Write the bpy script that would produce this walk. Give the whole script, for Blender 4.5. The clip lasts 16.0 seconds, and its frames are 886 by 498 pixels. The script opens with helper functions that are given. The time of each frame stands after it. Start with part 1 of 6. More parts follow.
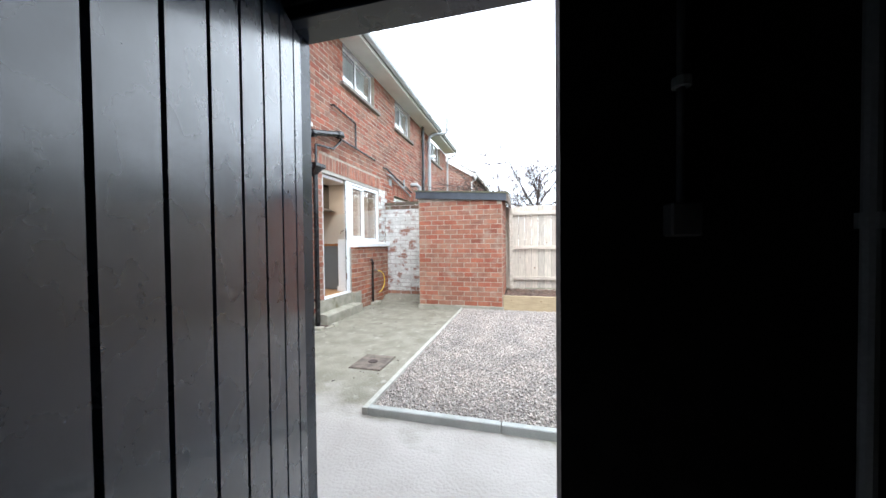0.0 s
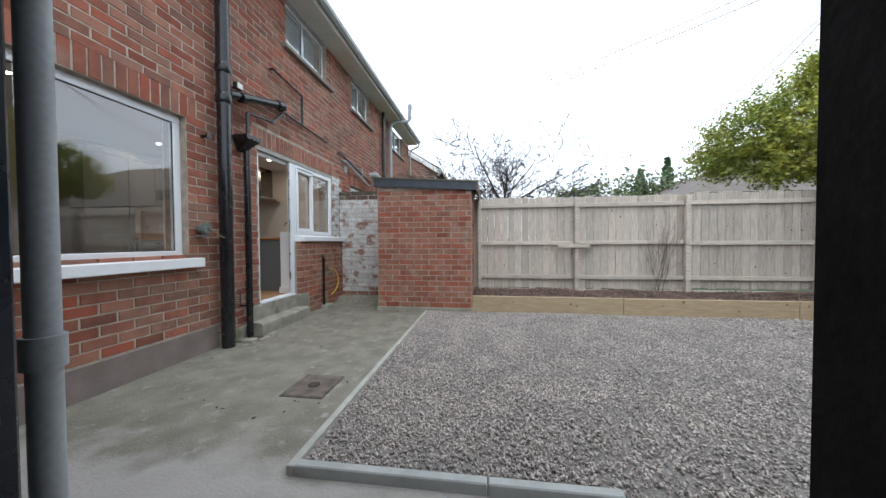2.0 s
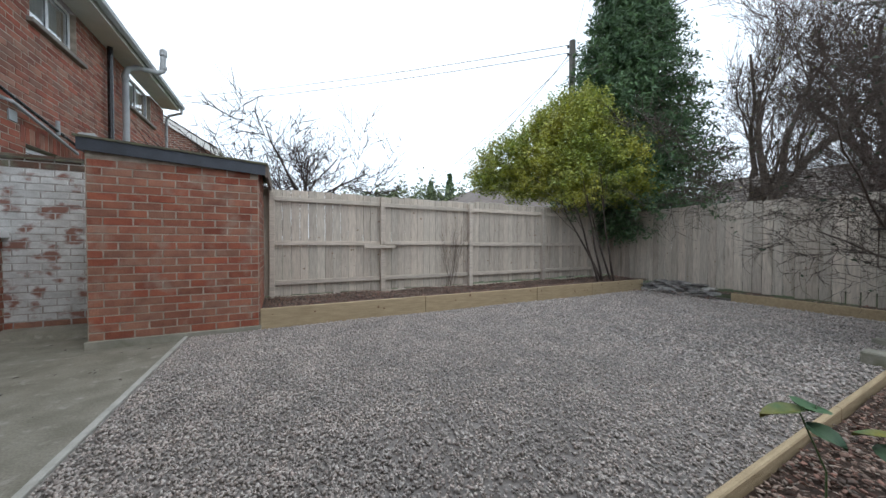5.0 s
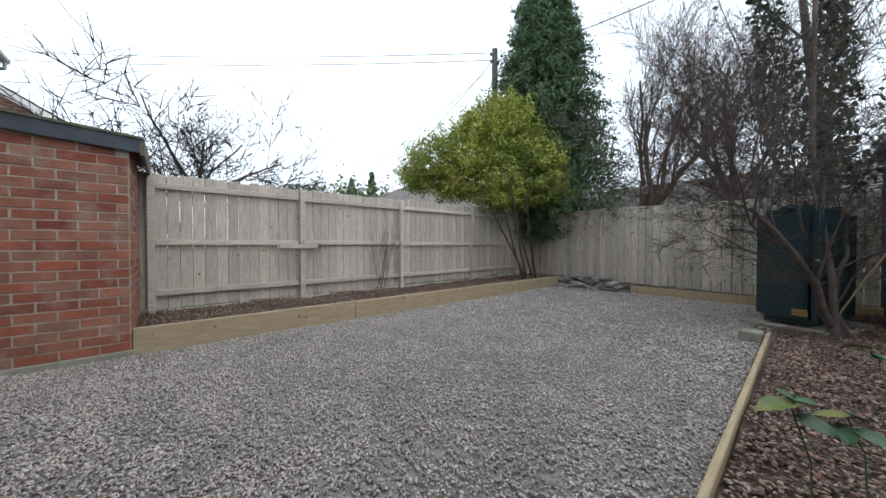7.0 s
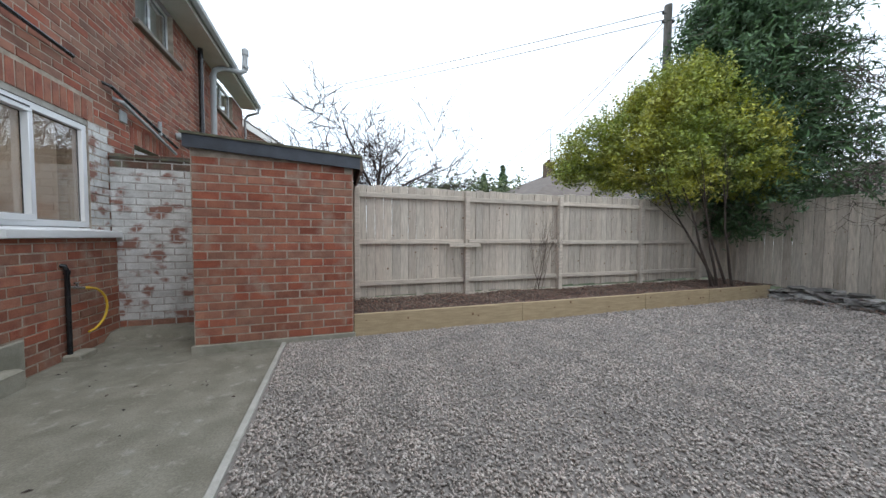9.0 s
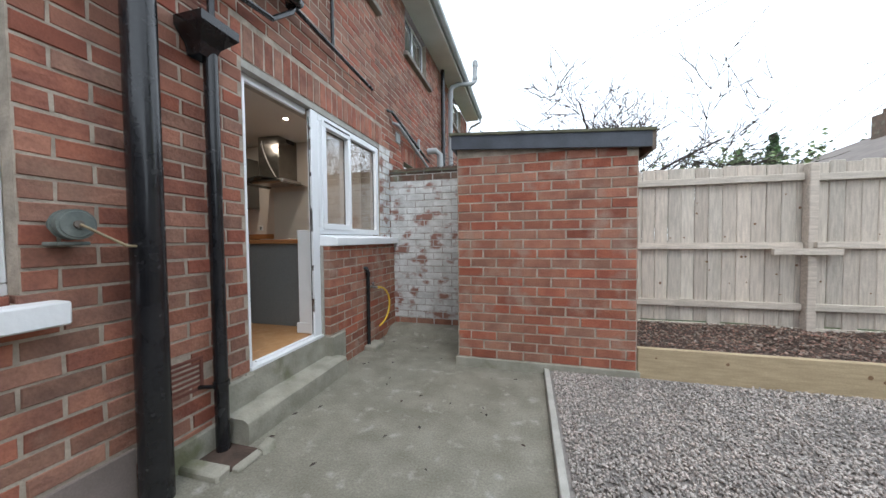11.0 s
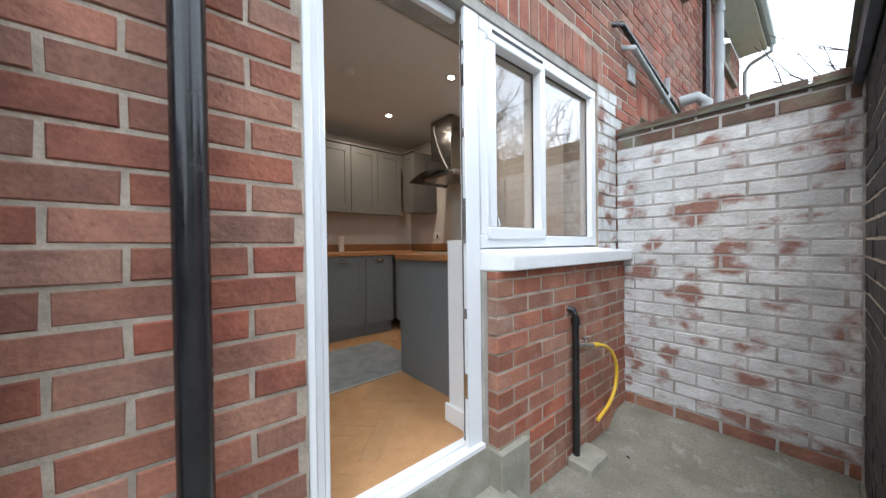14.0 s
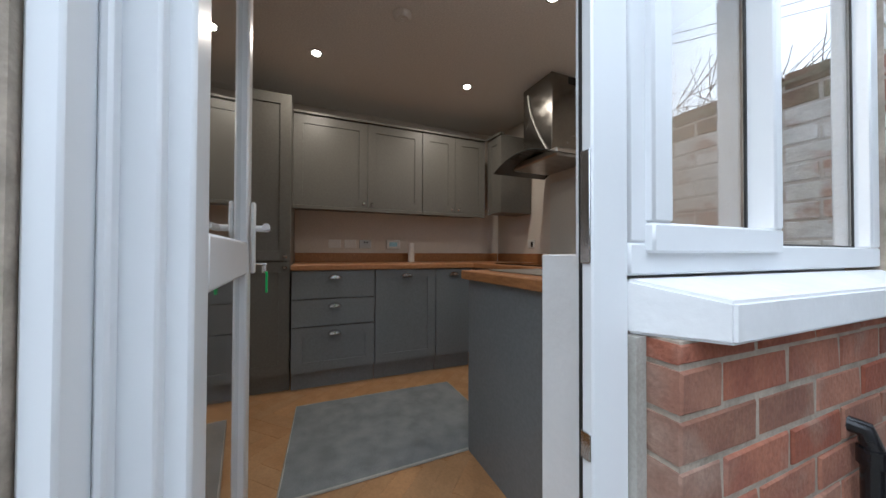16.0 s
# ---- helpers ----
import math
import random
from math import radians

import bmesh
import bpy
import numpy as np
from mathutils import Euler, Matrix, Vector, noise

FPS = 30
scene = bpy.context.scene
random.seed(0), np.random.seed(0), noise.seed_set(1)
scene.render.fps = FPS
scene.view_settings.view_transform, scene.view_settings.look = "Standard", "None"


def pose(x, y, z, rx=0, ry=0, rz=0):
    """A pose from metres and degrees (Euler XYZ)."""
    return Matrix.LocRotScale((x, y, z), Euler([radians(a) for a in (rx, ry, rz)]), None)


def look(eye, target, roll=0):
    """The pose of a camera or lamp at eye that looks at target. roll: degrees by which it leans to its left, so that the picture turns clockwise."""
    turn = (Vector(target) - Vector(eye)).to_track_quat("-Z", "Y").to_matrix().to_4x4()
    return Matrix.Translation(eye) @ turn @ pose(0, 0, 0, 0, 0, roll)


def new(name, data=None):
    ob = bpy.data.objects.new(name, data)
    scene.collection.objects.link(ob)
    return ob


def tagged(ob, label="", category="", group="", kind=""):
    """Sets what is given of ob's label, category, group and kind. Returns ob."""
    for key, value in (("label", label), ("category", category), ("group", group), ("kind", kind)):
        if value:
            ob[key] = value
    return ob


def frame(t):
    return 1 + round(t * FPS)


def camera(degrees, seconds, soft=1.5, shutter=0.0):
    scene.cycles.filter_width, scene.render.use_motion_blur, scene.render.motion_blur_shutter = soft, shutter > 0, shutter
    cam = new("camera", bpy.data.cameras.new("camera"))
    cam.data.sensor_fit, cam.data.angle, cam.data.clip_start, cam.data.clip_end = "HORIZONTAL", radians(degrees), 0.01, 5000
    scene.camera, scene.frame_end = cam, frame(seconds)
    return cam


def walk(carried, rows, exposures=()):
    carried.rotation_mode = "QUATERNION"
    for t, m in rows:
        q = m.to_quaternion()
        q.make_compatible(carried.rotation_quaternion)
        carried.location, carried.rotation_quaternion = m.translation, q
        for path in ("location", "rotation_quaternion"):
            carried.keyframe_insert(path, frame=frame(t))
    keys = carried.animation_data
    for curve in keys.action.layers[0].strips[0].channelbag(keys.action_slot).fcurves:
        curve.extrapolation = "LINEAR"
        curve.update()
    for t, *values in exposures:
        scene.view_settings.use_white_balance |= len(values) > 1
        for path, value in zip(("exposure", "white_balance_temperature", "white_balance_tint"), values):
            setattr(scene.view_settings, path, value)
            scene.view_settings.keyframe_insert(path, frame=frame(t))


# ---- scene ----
cam = camera(108.9, 16.0)
PATH = [
    (0, (1.035, 0.698, 1.281), (0.529, 2.632, 1.244), -0.6),
    (0.5, (0.98, 0.867, 1.262), (0.478, 2.802, 1.228), -0.6),
    (1, (0.932, 1.047, 1.243), (0.462, 2.99, 1.203), -0.5),
    (1.5, (0.894, 1.203, 1.213), (0.497, 3.163, 1.179), -0.4),
    (2, (0.865, 1.34, 1.203), (0.592, 3.32, 1.157), -0.3),
    (2.5, (0.855, 1.437, 1.185), (0.741, 3.433, 1.145), -0.4),
    (3, (0.846, 1.54, 1.204), (0.953, 3.536, 1.16), -0.1),
    (3.5, (0.834, 1.638, 1.2), (1.157, 3.612, 1.157), 0.0),
    (4, (0.852, 1.705, 1.2), (1.396, 3.629, 1.156), -0.0),
    (4.5, (0.904, 1.758, 1.173), (1.629, 3.622, 1.133), 0.2),
    (5, (0.921, 1.837, 1.178), (1.814, 3.626, 1.14), 0.2),
    (5.2, (0.926, 1.864, 1.184), (1.88, 3.622, 1.151), 0.2),
    (7.3, (0.92, 2.267, 1.139), (2.232, 3.776, 1.109), -0.0),
    (7.5, (0.897, 2.296, 1.15), (2.197, 3.815, 1.118), -0.0),
    (8, (0.77, 2.379, 1.178), (1.937, 4.003, 1.15), 0.1),
    (8.5, (0.623, 2.48, 1.207), (1.565, 4.244, 1.148), 0.1),
    (9, (0.425, 2.65, 1.258), (1.064, 4.543, 1.178), 0.3),
    (9.5, (0.221, 2.827, 1.229), (0.558, 4.798, 1.158), -0.2),
    (10, (0.037, 3.05, 1.246), (0.044, 5.049, 1.173), -0.2),
    (12.5, (-0.772, 4.183, 1.316), (-1.861, 5.86, 1.273), -1.2),
    (13, (-0.883, 4.456, 1.323), (-2.156, 5.998, 1.287), -1.1),
    (13.5, (-0.999, 4.725, 1.328), (-2.412, 6.141, 1.301), -1.1),
    (14, (-1.145, 4.95, 1.35), (-2.679, 6.234, 1.327), -0.7),
    (14.5, (-1.288, 5.146, 1.373), (-2.927, 6.292, 1.36), -0.5),
    (15, (-1.45, 5.314, 1.368), (-3.188, 6.305, 1.371), -0.2),
    (15.5, (-1.626, 5.442, 1.367), (-3.427, 6.31, 1.387), 0.0),
    (16, (-1.787, 5.519, 1.378), (-3.633, 6.287, 1.403), 0.2),
]
EXPOSURES = [(0, 1.68, 6300, 10), (0.8, 1.34, 6300, 10), (1.5, 0.75, 6300, 10), (2.5, 0.24, 6300, 10), (5, 0.05, 6300, 10), (8.5, 0.14, 6300, 10), (10, 0.32, 6300, 10), (12.5, 1.1, 6300, 10), (14, 1.2, 6200, 10), (15, 1.1, 6200, 10), (16, 0.85, 5900, 9)]
walk(cam, [(t, look(eye, target, roll)) for t, eye, target, roll in PATH], EXPOSURES)

# ---- world and sun ----
world = bpy.data.worlds.new("world")
scene.world = world
world.use_nodes = True
wn = world.node_tree
wn.nodes.clear()
w_out = wn.nodes.new("ShaderNodeOutputWorld")
w_bg = wn.nodes.new("ShaderNodeBackground")
w_sky = wn.nodes.new("ShaderNodeTexSky")
w_sky.sky_type = "NISHITA"
w_sky.sun_disc = False
w_sky.sun_elevation = radians(35)
w_sky.sun_rotation = radians(200)
w_mix = wn.nodes.new("ShaderNodeMixRGB")
w_noise = wn.nodes.new("ShaderNodeTexNoise")
w_noise.inputs["Scale"].default_value = 1.3
w_noise.inputs["Detail"].default_value = 4
w_ramp = wn.nodes.new("ShaderNodeMapRange")
w_ramp.inputs["From Min"].default_value = 0.3
w_ramp.inputs["From Max"].default_value = 0.7
w_ramp.inputs["To Min"].default_value = 0.8
w_ramp.inputs["To Max"].default_value = 0.97
wn.links.new(w_noise.outputs["Fac"], w_ramp.inputs["Value"])
wn.links.new(w_ramp.outputs["Result"], w_mix.inputs["Fac"])
wn.links.new(w_sky.outputs["Color"], w_mix.inputs["Color1"])
w_mix.inputs["Color2"].default_value = (9.2, 10.1, 11.0, 1)
wn.links.new(w_mix.outputs["Color"], w_bg.inputs["Color"])
w_bg.inputs["Strength"].default_value = 0.15
wn.links.new(w_bg.outputs["Background"], w_out.inputs["Surface"])

sun = new("sun", bpy.data.lights.new("sun", "SUN"))
sun.data.energy = 0.6
sun.data.angle = radians(20)
sun.data.color = (1.0, 0.96, 0.9)
sun.matrix_world = look((0, 0, 30), (-8, 16, 0))


# ---- materials ----
def rgb(c):
    return (c[0], c[1], c[2], 1)


def material(name, c1, c2=None, scale=6.0, rough=0.8, bump=0.0, bump_scale=60.0, metal=0.0, vary="", amount=0.25,
             stain=None, stain_scale=1.2, stain_at=0.55, spec=0.5, stretch=None, coat=0.0, fine_mix=0.35, stain_soft=0.14):
    """Two tones by noise, an optional stain at a larger scale, and variation per object ("object") or per piece ("island")."""
    m = bpy.data.materials.new(name)
    m.use_nodes = True
    nt = m.node_tree
    b = nt.nodes["Principled BSDF"]
    b.inputs["Roughness"].default_value = rough
    b.inputs["Metallic"].default_value = metal
    b.inputs["Specular IOR Level"].default_value = spec
    b.inputs["Coat Weight"].default_value = coat
    tc = nt.nodes.new("ShaderNodeNewGeometry")
    src = tc.outputs["Position"]
    if stretch:
        mp = nt.nodes.new("ShaderNodeMapping")
        mp.inputs["Scale"].default_value = stretch
        nt.links.new(src, mp.inputs["Vector"])
        src = mp.outputs["Vector"]

    def noise_node(sc, detail=5.0, vec=src):
        n = nt.nodes.new("ShaderNodeTexNoise")
        n.inputs["Scale"].default_value = sc
        n.inputs["Detail"].default_value = detail
        nt.links.new(vec, n.inputs["Vector"])
        return n.outputs["Fac"]

    def mapped(fac, a, z, lo=0.0, hi=1.0):
        r = nt.nodes.new("ShaderNodeMapRange")
        for key, value in (("From Min", a), ("From Max", z), ("To Min", lo), ("To Max", hi)):
            r.inputs[key].default_value = value
        nt.links.new(fac, r.inputs["Value"])
        return r.outputs["Result"]

    def mixed(fac, a, z, kind="MIX"):
        x = nt.nodes.new("ShaderNodeMixRGB")
        x.blend_type = kind
        for key, value in (("Fac", fac), ("Color1", a), ("Color2", z)):
            if isinstance(value, (float, int)):
                x.inputs[key].default_value = value
            elif isinstance(value, tuple):
                x.inputs[key].default_value = rgb(value)
            else:
                nt.links.new(value, x.inputs[key])
        return x.outputs["Color"]

    col = mixed(mapped(noise_node(scale), 0.35, 0.65), c1, c2 or c1)
    if vary:
        if vary == "object":
            r = nt.nodes.new("ShaderNodeObjectInfo").outputs["Random"]
        else:
            r = tc.outputs["Random Per Island"]
        v = mapped(r, 0, 1, 1 - amount, 1 + amount)
        hsv = nt.nodes.new("ShaderNodeHueSaturation")
        nt.links.new(v, hsv.inputs["Value"])
        sep = nt.nodes.new("ShaderNodeMath")
        sep.operation = "FRACT"
        mul = nt.nodes.new("ShaderNodeMath")
        mul.operation = "MULTIPLY"
        mul.inputs[1].default_value = 17.3
        nt.links.new(r, mul.inputs[0])
        nt.links.new(mul.outputs[0], sep.inputs[0])
        nt.links.new(mapped(sep.outputs[0], 0, 1, 0.5 - 0.03 * amount, 0.5 + 0.035 * amount), hsv.inputs["Hue"])
        nt.links.new(mapped(sep.outputs[0], 0, 1, 1 + 0.3 * amount, 1 - 0.7 * amount), hsv.inputs["Saturation"])
        nt.links.new(col, hsv.inputs["Color"])
        col = hsv.outputs["Color"]
    if stain:
        col = mixed(mapped(noise_node(stain_scale, 6), stain_at, stain_at + stain_soft), col, stain)
    fine = noise_node(bump_scale * 1.7, 3, tc.outputs["Position"])
    col = mixed(fine_mix, col, mixed(mapped(fine, 0.3, 0.7), (0.55, 0.55, 0.55), (1, 1, 1)), "MULTIPLY")
    nt.links.new(col, b.inputs["Base Color"])
    nt.links.new(mapped(noise_node(scale * 2), 0.3, 0.7, max(rough - 0.08, 0.02), min(rough + 0.08, 1)), b.inputs["Roughness"])
    if bump:
        bp = nt.nodes.new("ShaderNodeBump")
        bp.inputs["Strength"].default_value = bump
        bp.inputs["Distance"].default_value = 0.004
        nt.links.new(noise_node(bump_scale, 4), bp.inputs["Height"])
        nt.links.new(bp.outputs["Normal"], b.inputs["Normal"])
    return m


BRICK = material("brick red", (0.37, 0.146, 0.088), (0.25, 0.10, 0.067), 8, 0.88, 1.8, 42, vary="object", amount=0.26, stain=(0.30, 0.17, 0.12), stain_scale=3.0, stain_at=0.58, fine_mix=0.5)
BRICK_FAR = material("brick red joined", (0.32, 0.11, 0.062), (0.225, 0.083, 0.054), 5, 0.88, 0.6, 80, vary="island", amount=0.28, stain=(0.3, 0.17, 0.125), stain_scale=1.8, stain_at=0.6)
BRICK_SHED = material("brick orange red", (0.385, 0.146, 0.084), (0.28, 0.10, 0.062), 7, 0.88, 1.2, 55, vary="object", amount=0.24, stain=(0.40, 0.28, 0.22), stain_scale=4.5, stain_at=0.55, stain_soft=0.2, fine_mix=0.5)
BRICK_WHITE = material("flaking white paint on brick", (0.72, 0.72, 0.71), (0.55, 0.55, 0.535), 9, 0.8, 1.3, 45, vary="object", amount=0.08, stain=(0.30, 0.155, 0.12), stain_scale=5.5, stain_at=0.52, stain_soft=0.1, stretch=(0.9, 0.9, 1.2))
BRICK_SHEET = bpy.data.materials.new("distant brickwork")
BRICK_SHEET.use_nodes = True
nt = BRICK_SHEET.node_tree
bt = nt.nodes.new("ShaderNodeTexBrick")
bt.inputs["Scale"].default_value = 1.0
bt.inputs["Brick Width"].default_value = 0.25
bt.inputs["Row Height"].default_value = 0.09
bt.inputs["Mortar Size"].default_value = 0.008
bt.inputs["Color1"].default_value = (0.27, 0.11, 0.075, 1)
bt.inputs["Color2"].default_value = (0.19, 0.085, 0.06, 1)
bt.inputs["Mortar"].default_value = (0.42, 0.38, 0.33, 1)
pos = nt.nodes.new("ShaderNodeNewGeometry")
se = nt.nodes.new("ShaderNodeSeparateXYZ")
co = nt.nodes.new("ShaderNodeCombineXYZ")
ad = nt.nodes.new("ShaderNodeMath")
nt.links.new(pos.outputs["Position"], se.inputs[0])
nt.links.new(se.outputs["X"], ad.inputs[0])
nt.links.new(se.outputs["Y"], ad.inputs[1])
nt.links.new(ad.outputs[0], co.inputs["X"])
nt.links.new(se.outputs["Z"], co.inputs["Y"])
nt.links.new(co.outputs[0], bt.inputs["Vector"])
nt.links.new(bt.outputs["Color"], nt.nodes["Principled BSDF"].inputs["Base Color"])
nt.nodes["Principled BSDF"].inputs["Roughness"].default_value = 0.9
BRICK_DARK = material("brick brown", (0.17, 0.095, 0.066), (0.12, 0.085, 0.06), 9, 0.9, 0.9, 70, vary="object", amount=0.25, stain=(0.2, 0.19, 0.14), stain_scale=5, stain_at=0.55)
BRICK_BLACK = material("near black brick", (0.035, 0.033, 0.034), (0.02, 0.019, 0.02), 9, 0.8, 0.9, 70, vary="object", amount=0.25)
MORTAR = material("mortar", (0.50, 0.42, 0.34), (0.33, 0.28, 0.225), 12, 0.95, 1.0, 70)
MORTAR_WHITE = material("painted mortar", (0.33, 0.29, 0.26), (0.58, 0.57, 0.55), 8, 0.95, 0.9, 80)
CONCRETE = material("yard concrete", (0.295, 0.28, 0.228), (0.22, 0.207, 0.162), 4, 0.88, 1.8, 50, stain=(0.42, 0.40, 0.35), stain_scale=9, stain_at=0.59, fine_mix=0.7, stain_soft=0.16)
CONCRETE_STEP = material("worn step concrete", (0.38, 0.36, 0.3), (0.27, 0.26, 0.21), 6, 0.9, 0.9, 60, stain=(0.17, 0.17, 0.1), stain_scale=3, stain_at=0.58)
KERB = material("kerb concrete", (0.46, 0.47, 0.45), (0.38, 0.39, 0.37), 8, 0.85, 0.4, 120)
STRIP = material("pale timber edging", (0.5, 0.49, 0.45), (0.4, 0.39, 0.35), 8, 0.8, 0.4, 80)
STRIP_TAN = material("tan coated metal", (0.34, 0.27, 0.15), (0.25, 0.19, 0.11), 12, 0.5)
GRAVEL_BED = material("gravel fines", (0.22, 0.2, 0.185), (0.3, 0.275, 0.255), 60, 0.95, 1.0, 70)
STONE = material("gravel stone", (0.52, 0.455, 0.41), (0.40, 0.36, 0.33), 3, 0.8, 0.3, 150, vary="island", amount=0.4)
CHIP = material("bark chip", (0.30, 0.195, 0.145), (0.19, 0.12, 0.09), 3, 0.9, 0.3, 90, vary="island", amount=0.6)
SOIL = material("dark soil", (0.06, 0.04, 0.03), (0.1, 0.065, 0.05), 12, 0.95, 1.0, 50)
FENCE = material("weathered fence timber", (0.66, 0.585, 0.495), (0.50, 0.44, 0.37), 5, 0.85, 0.6, 60, vary="object", amount=0.15, stretch=(9, 9, 1), stain=(0.36, 0.31, 0.25), stain_scale=0.8, stain_at=0.58)
RAIL = material("weathered rail timber", (0.70, 0.62, 0.53), (0.53, 0.465, 0.39), 5, 0.85, 0.6, 60, vary="object", amount=0.1, stretch=(1, 9, 9))
SLEEPER = material("new pale sleeper timber", (0.54, 0.42, 0.26), (0.43, 0.33, 0.20), 4, 0.8, 0.5, 60, stretch=(1, 9, 9), vary="object", amount=0.06)
KNOT = material("knot", (0.22, 0.13, 0.07), None, 20, 0.8)
SLATE = material("stacked slate", (0.42, 0.40, 0.38), (0.2, 0.19, 0.18), 14, 0.75, 1.2, 50, vary="object", amount=0.5)
UPVC = material("white upvc", (0.80, 0.82, 0.84), (0.78, 0.80, 0.82), 2, 0.3, 0.0, 20, fine_mix=0.0)
PAINT_WHITE = material("white gloss paint on masonry", (0.82, 0.83, 0.84), (0.78, 0.79, 0.80), 7, 0.45, 0.4, 40, fine_mix=0.05)
RENDER_GREY = material("grey render", (0.46, 0.44, 0.40), (0.36, 0.34, 0.3), 9, 0.9, 0.6, 80)
SOFFIT = material("painted soffit", (0.84, 0.83, 0.80), (0.76, 0.75, 0.72), 3, 0.6)
BLACK_PIPE = material("black gloss pipe", (0.012, 0.012, 0.014), (0.02, 0.02, 0.022), 6, 0.22, 0.1, 30)
GREY_PIPE = material("grey pipe", (0.42, 0.44, 0.45), (0.36, 0.38, 0.39), 5, 0.5)
# black paint whose base colour also carries the blue of the reflected sky
DARK_PAINT = material("black door paint with sky reflection", (0.012, 0.021, 0.038), (0.009, 0.014, 0.024), 4, 0.27, 0.06, 30, coat=0.12)
# one near black tone for all the store's walls and its ceiling
DARK_WALL = material("near black wall", (0.007, 0.006, 0.006), (0.005, 0.004, 0.004), 8, 0.95, 0.5, 60)
FASCIA = material("slate grey fascia", (0.06, 0.07, 0.09), (0.045, 0.052, 0.066), 5, 0.55, 0.3, 50)
FELT = material("mossy roof felt", (0.09, 0.085, 0.07), (0.15, 0.15, 0.09), 9, 0.95, 1.0, 60)
ROOF_TILE = material("roof tile", (0.16, 0.13, 0.115), (0.12, 0.1, 0.09), 3, 0.85, 0.5, 30, vary="island", amount=0.2)
IRON = material("rusty cast iron", (0.2, 0.165, 0.14), (0.12, 0.1, 0.085), 12, 0.75, 1.0, 60, metal=0.2)
CABLE = material("cable", (0.02, 0.02, 0.02), None, 5, 0.6)
POLE = material("pole timber", (0.2, 0.19, 0.17), (0.14, 0.13, 0.12), 6, 0.85, 0.6, 40, stretch=(8, 8, 1))
BARK = material("bark", (0.21, 0.165, 0.135), (0.13, 0.10, 0.08), 9, 0.9, 0.9, 40)
BARK_DARK = material("dark bare bark", (0.075, 0.055, 0.05), (0.045, 0.035, 0.03), 9, 0.9, 0.6, 40)
BARK_PURPLE = material("reddish twig bark", (0.19, 0.135, 0.12), (0.12, 0.082, 0.075), 9, 0.85, 0.6, 40)
TANK = material("dark green plastic", (0.012, 0.035, 0.045), (0.018, 0.045, 0.055), 3, 0.4, 0.1, 30)
YELLOW = material("yellow plastic", (0.75, 0.48, 0.04), None, 4, 0.4)
YELLOW_LABEL = material("yellow label", (0.55, 0.4, 0.1), None, 4, 0.6)
GREEN_TAG = material("green plastic tag", (0.02, 0.62, 0.16), None, 4, 0.35)
CHROME = material("polished steel", (0.7, 0.7, 0.71), None, 4, 0.15, metal=1.0)
STEEL = material("brushed steel", (0.52, 0.51, 0.49), (0.46, 0.45, 0.44), 8, 0.36, metal=1.0)
HOOD_STEEL = material("dark mirrored steel", (0.30, 0.29, 0.27), (0.26, 0.25, 0.235), 8, 0.2, metal=1.0)
BLACK_GLASS = material("black glass", (0.01, 0.01, 0.011), None, 4, 0.06)
CABINET_GREY = material("blue grey cabinet paint", (0.20, 0.215, 0.225), (0.195, 0.21, 0.22), 2, 0.45, 0.05, 40)
CABINET_TAUPE = material("grey brown cabinet paint", (0.15, 0.145, 0.128), (0.14, 0.135, 0.12), 2, 0.45, 0.05, 40)
OAK_TOP = material("oiled block worktop", (0.46, 0.21, 0.08), (0.34, 0.145, 0.055), 14, 0.4, 0.15, 60, stretch=(1, 6, 6))
OAK_FLOOR_OBJECT = material("herringbone oak floor", (0.50, 0.28, 0.13), (0.44, 0.24, 0.105), 7, 0.45, 0.1, 50, vary="object", amount=0.07)
PLASTER = material("cream wall paint", (0.72, 0.66, 0.59), (0.70, 0.64, 0.57), 3, 0.8, 0.1, 60)
CEILING = material("ceiling paint", (0.76, 0.73, 0.69), None, 3, 0.85)
RUG = material("grey wool rug", (0.27, 0.29, 0.30), (0.20, 0.215, 0.225), 8, 0.95, 1.0, 120)
PLASTIC_WHITE = material("white plastic", (0.78, 0.77, 0.74), None, 4, 0.4)
SCREEN_BLUE = material("pale blue display", (0.3, 0.55, 0.65), None, 4, 0.3)
TERRACOTTA = material("air brick clay", (0.2, 0.07, 0.05), (0.15, 0.055, 0.04), 9, 0.9, 0.5, 60)
HOSE_GREEN = material("green grey plastic", (0.2, 0.22, 0.2), (0.11, 0.13, 0.12), 9, 0.6)
CONIFER = material("conifer spray", (0.055, 0.125, 0.05), (0.10, 0.185, 0.07), 1.5, 0.7, vary="island", amount=0.45)
SHRUB_LEAF = material("yellow green leaf", (0.50, 0.48, 0.06), (0.28, 0.36, 0.055), 1.1, 0.55, vary="island", amount=0.3)
IVY = material("ivy leaf", (0.025, 0.05, 0.025), (0.04, 0.07, 0.03), 2, 0.5, vary="island", amount=0.4)
LEAF_GREEN = material("broad leaf", (0.045, 0.11, 0.05), (0.075, 0.15, 0.065), 14, 0.5, vary="object", amount=0.25)
LEAF_YELLOW = material("yellowing leaf", (0.22, 0.2, 0.03), (0.09, 0.15, 0.045), 14, 0.5)
BOARD_DARK = material("dark weathered boards", (0.075, 0.055, 0.045), (0.045, 0.035, 0.03), 6, 0.85, 0.8, 50, stretch=(9, 9, 1))
FAR_GREEN = material("distant foliage", (0.2, 0.25, 0.11), (0.12, 0.17, 0.08), 1.5, 0.8, vary="island", amount=0.4)
LEAF_LITTER = material("fallen leaf", (0.03, 0.02, 0.018), (0.06, 0.04, 0.03), 5, 0.8, vary="object", amount=0.4)
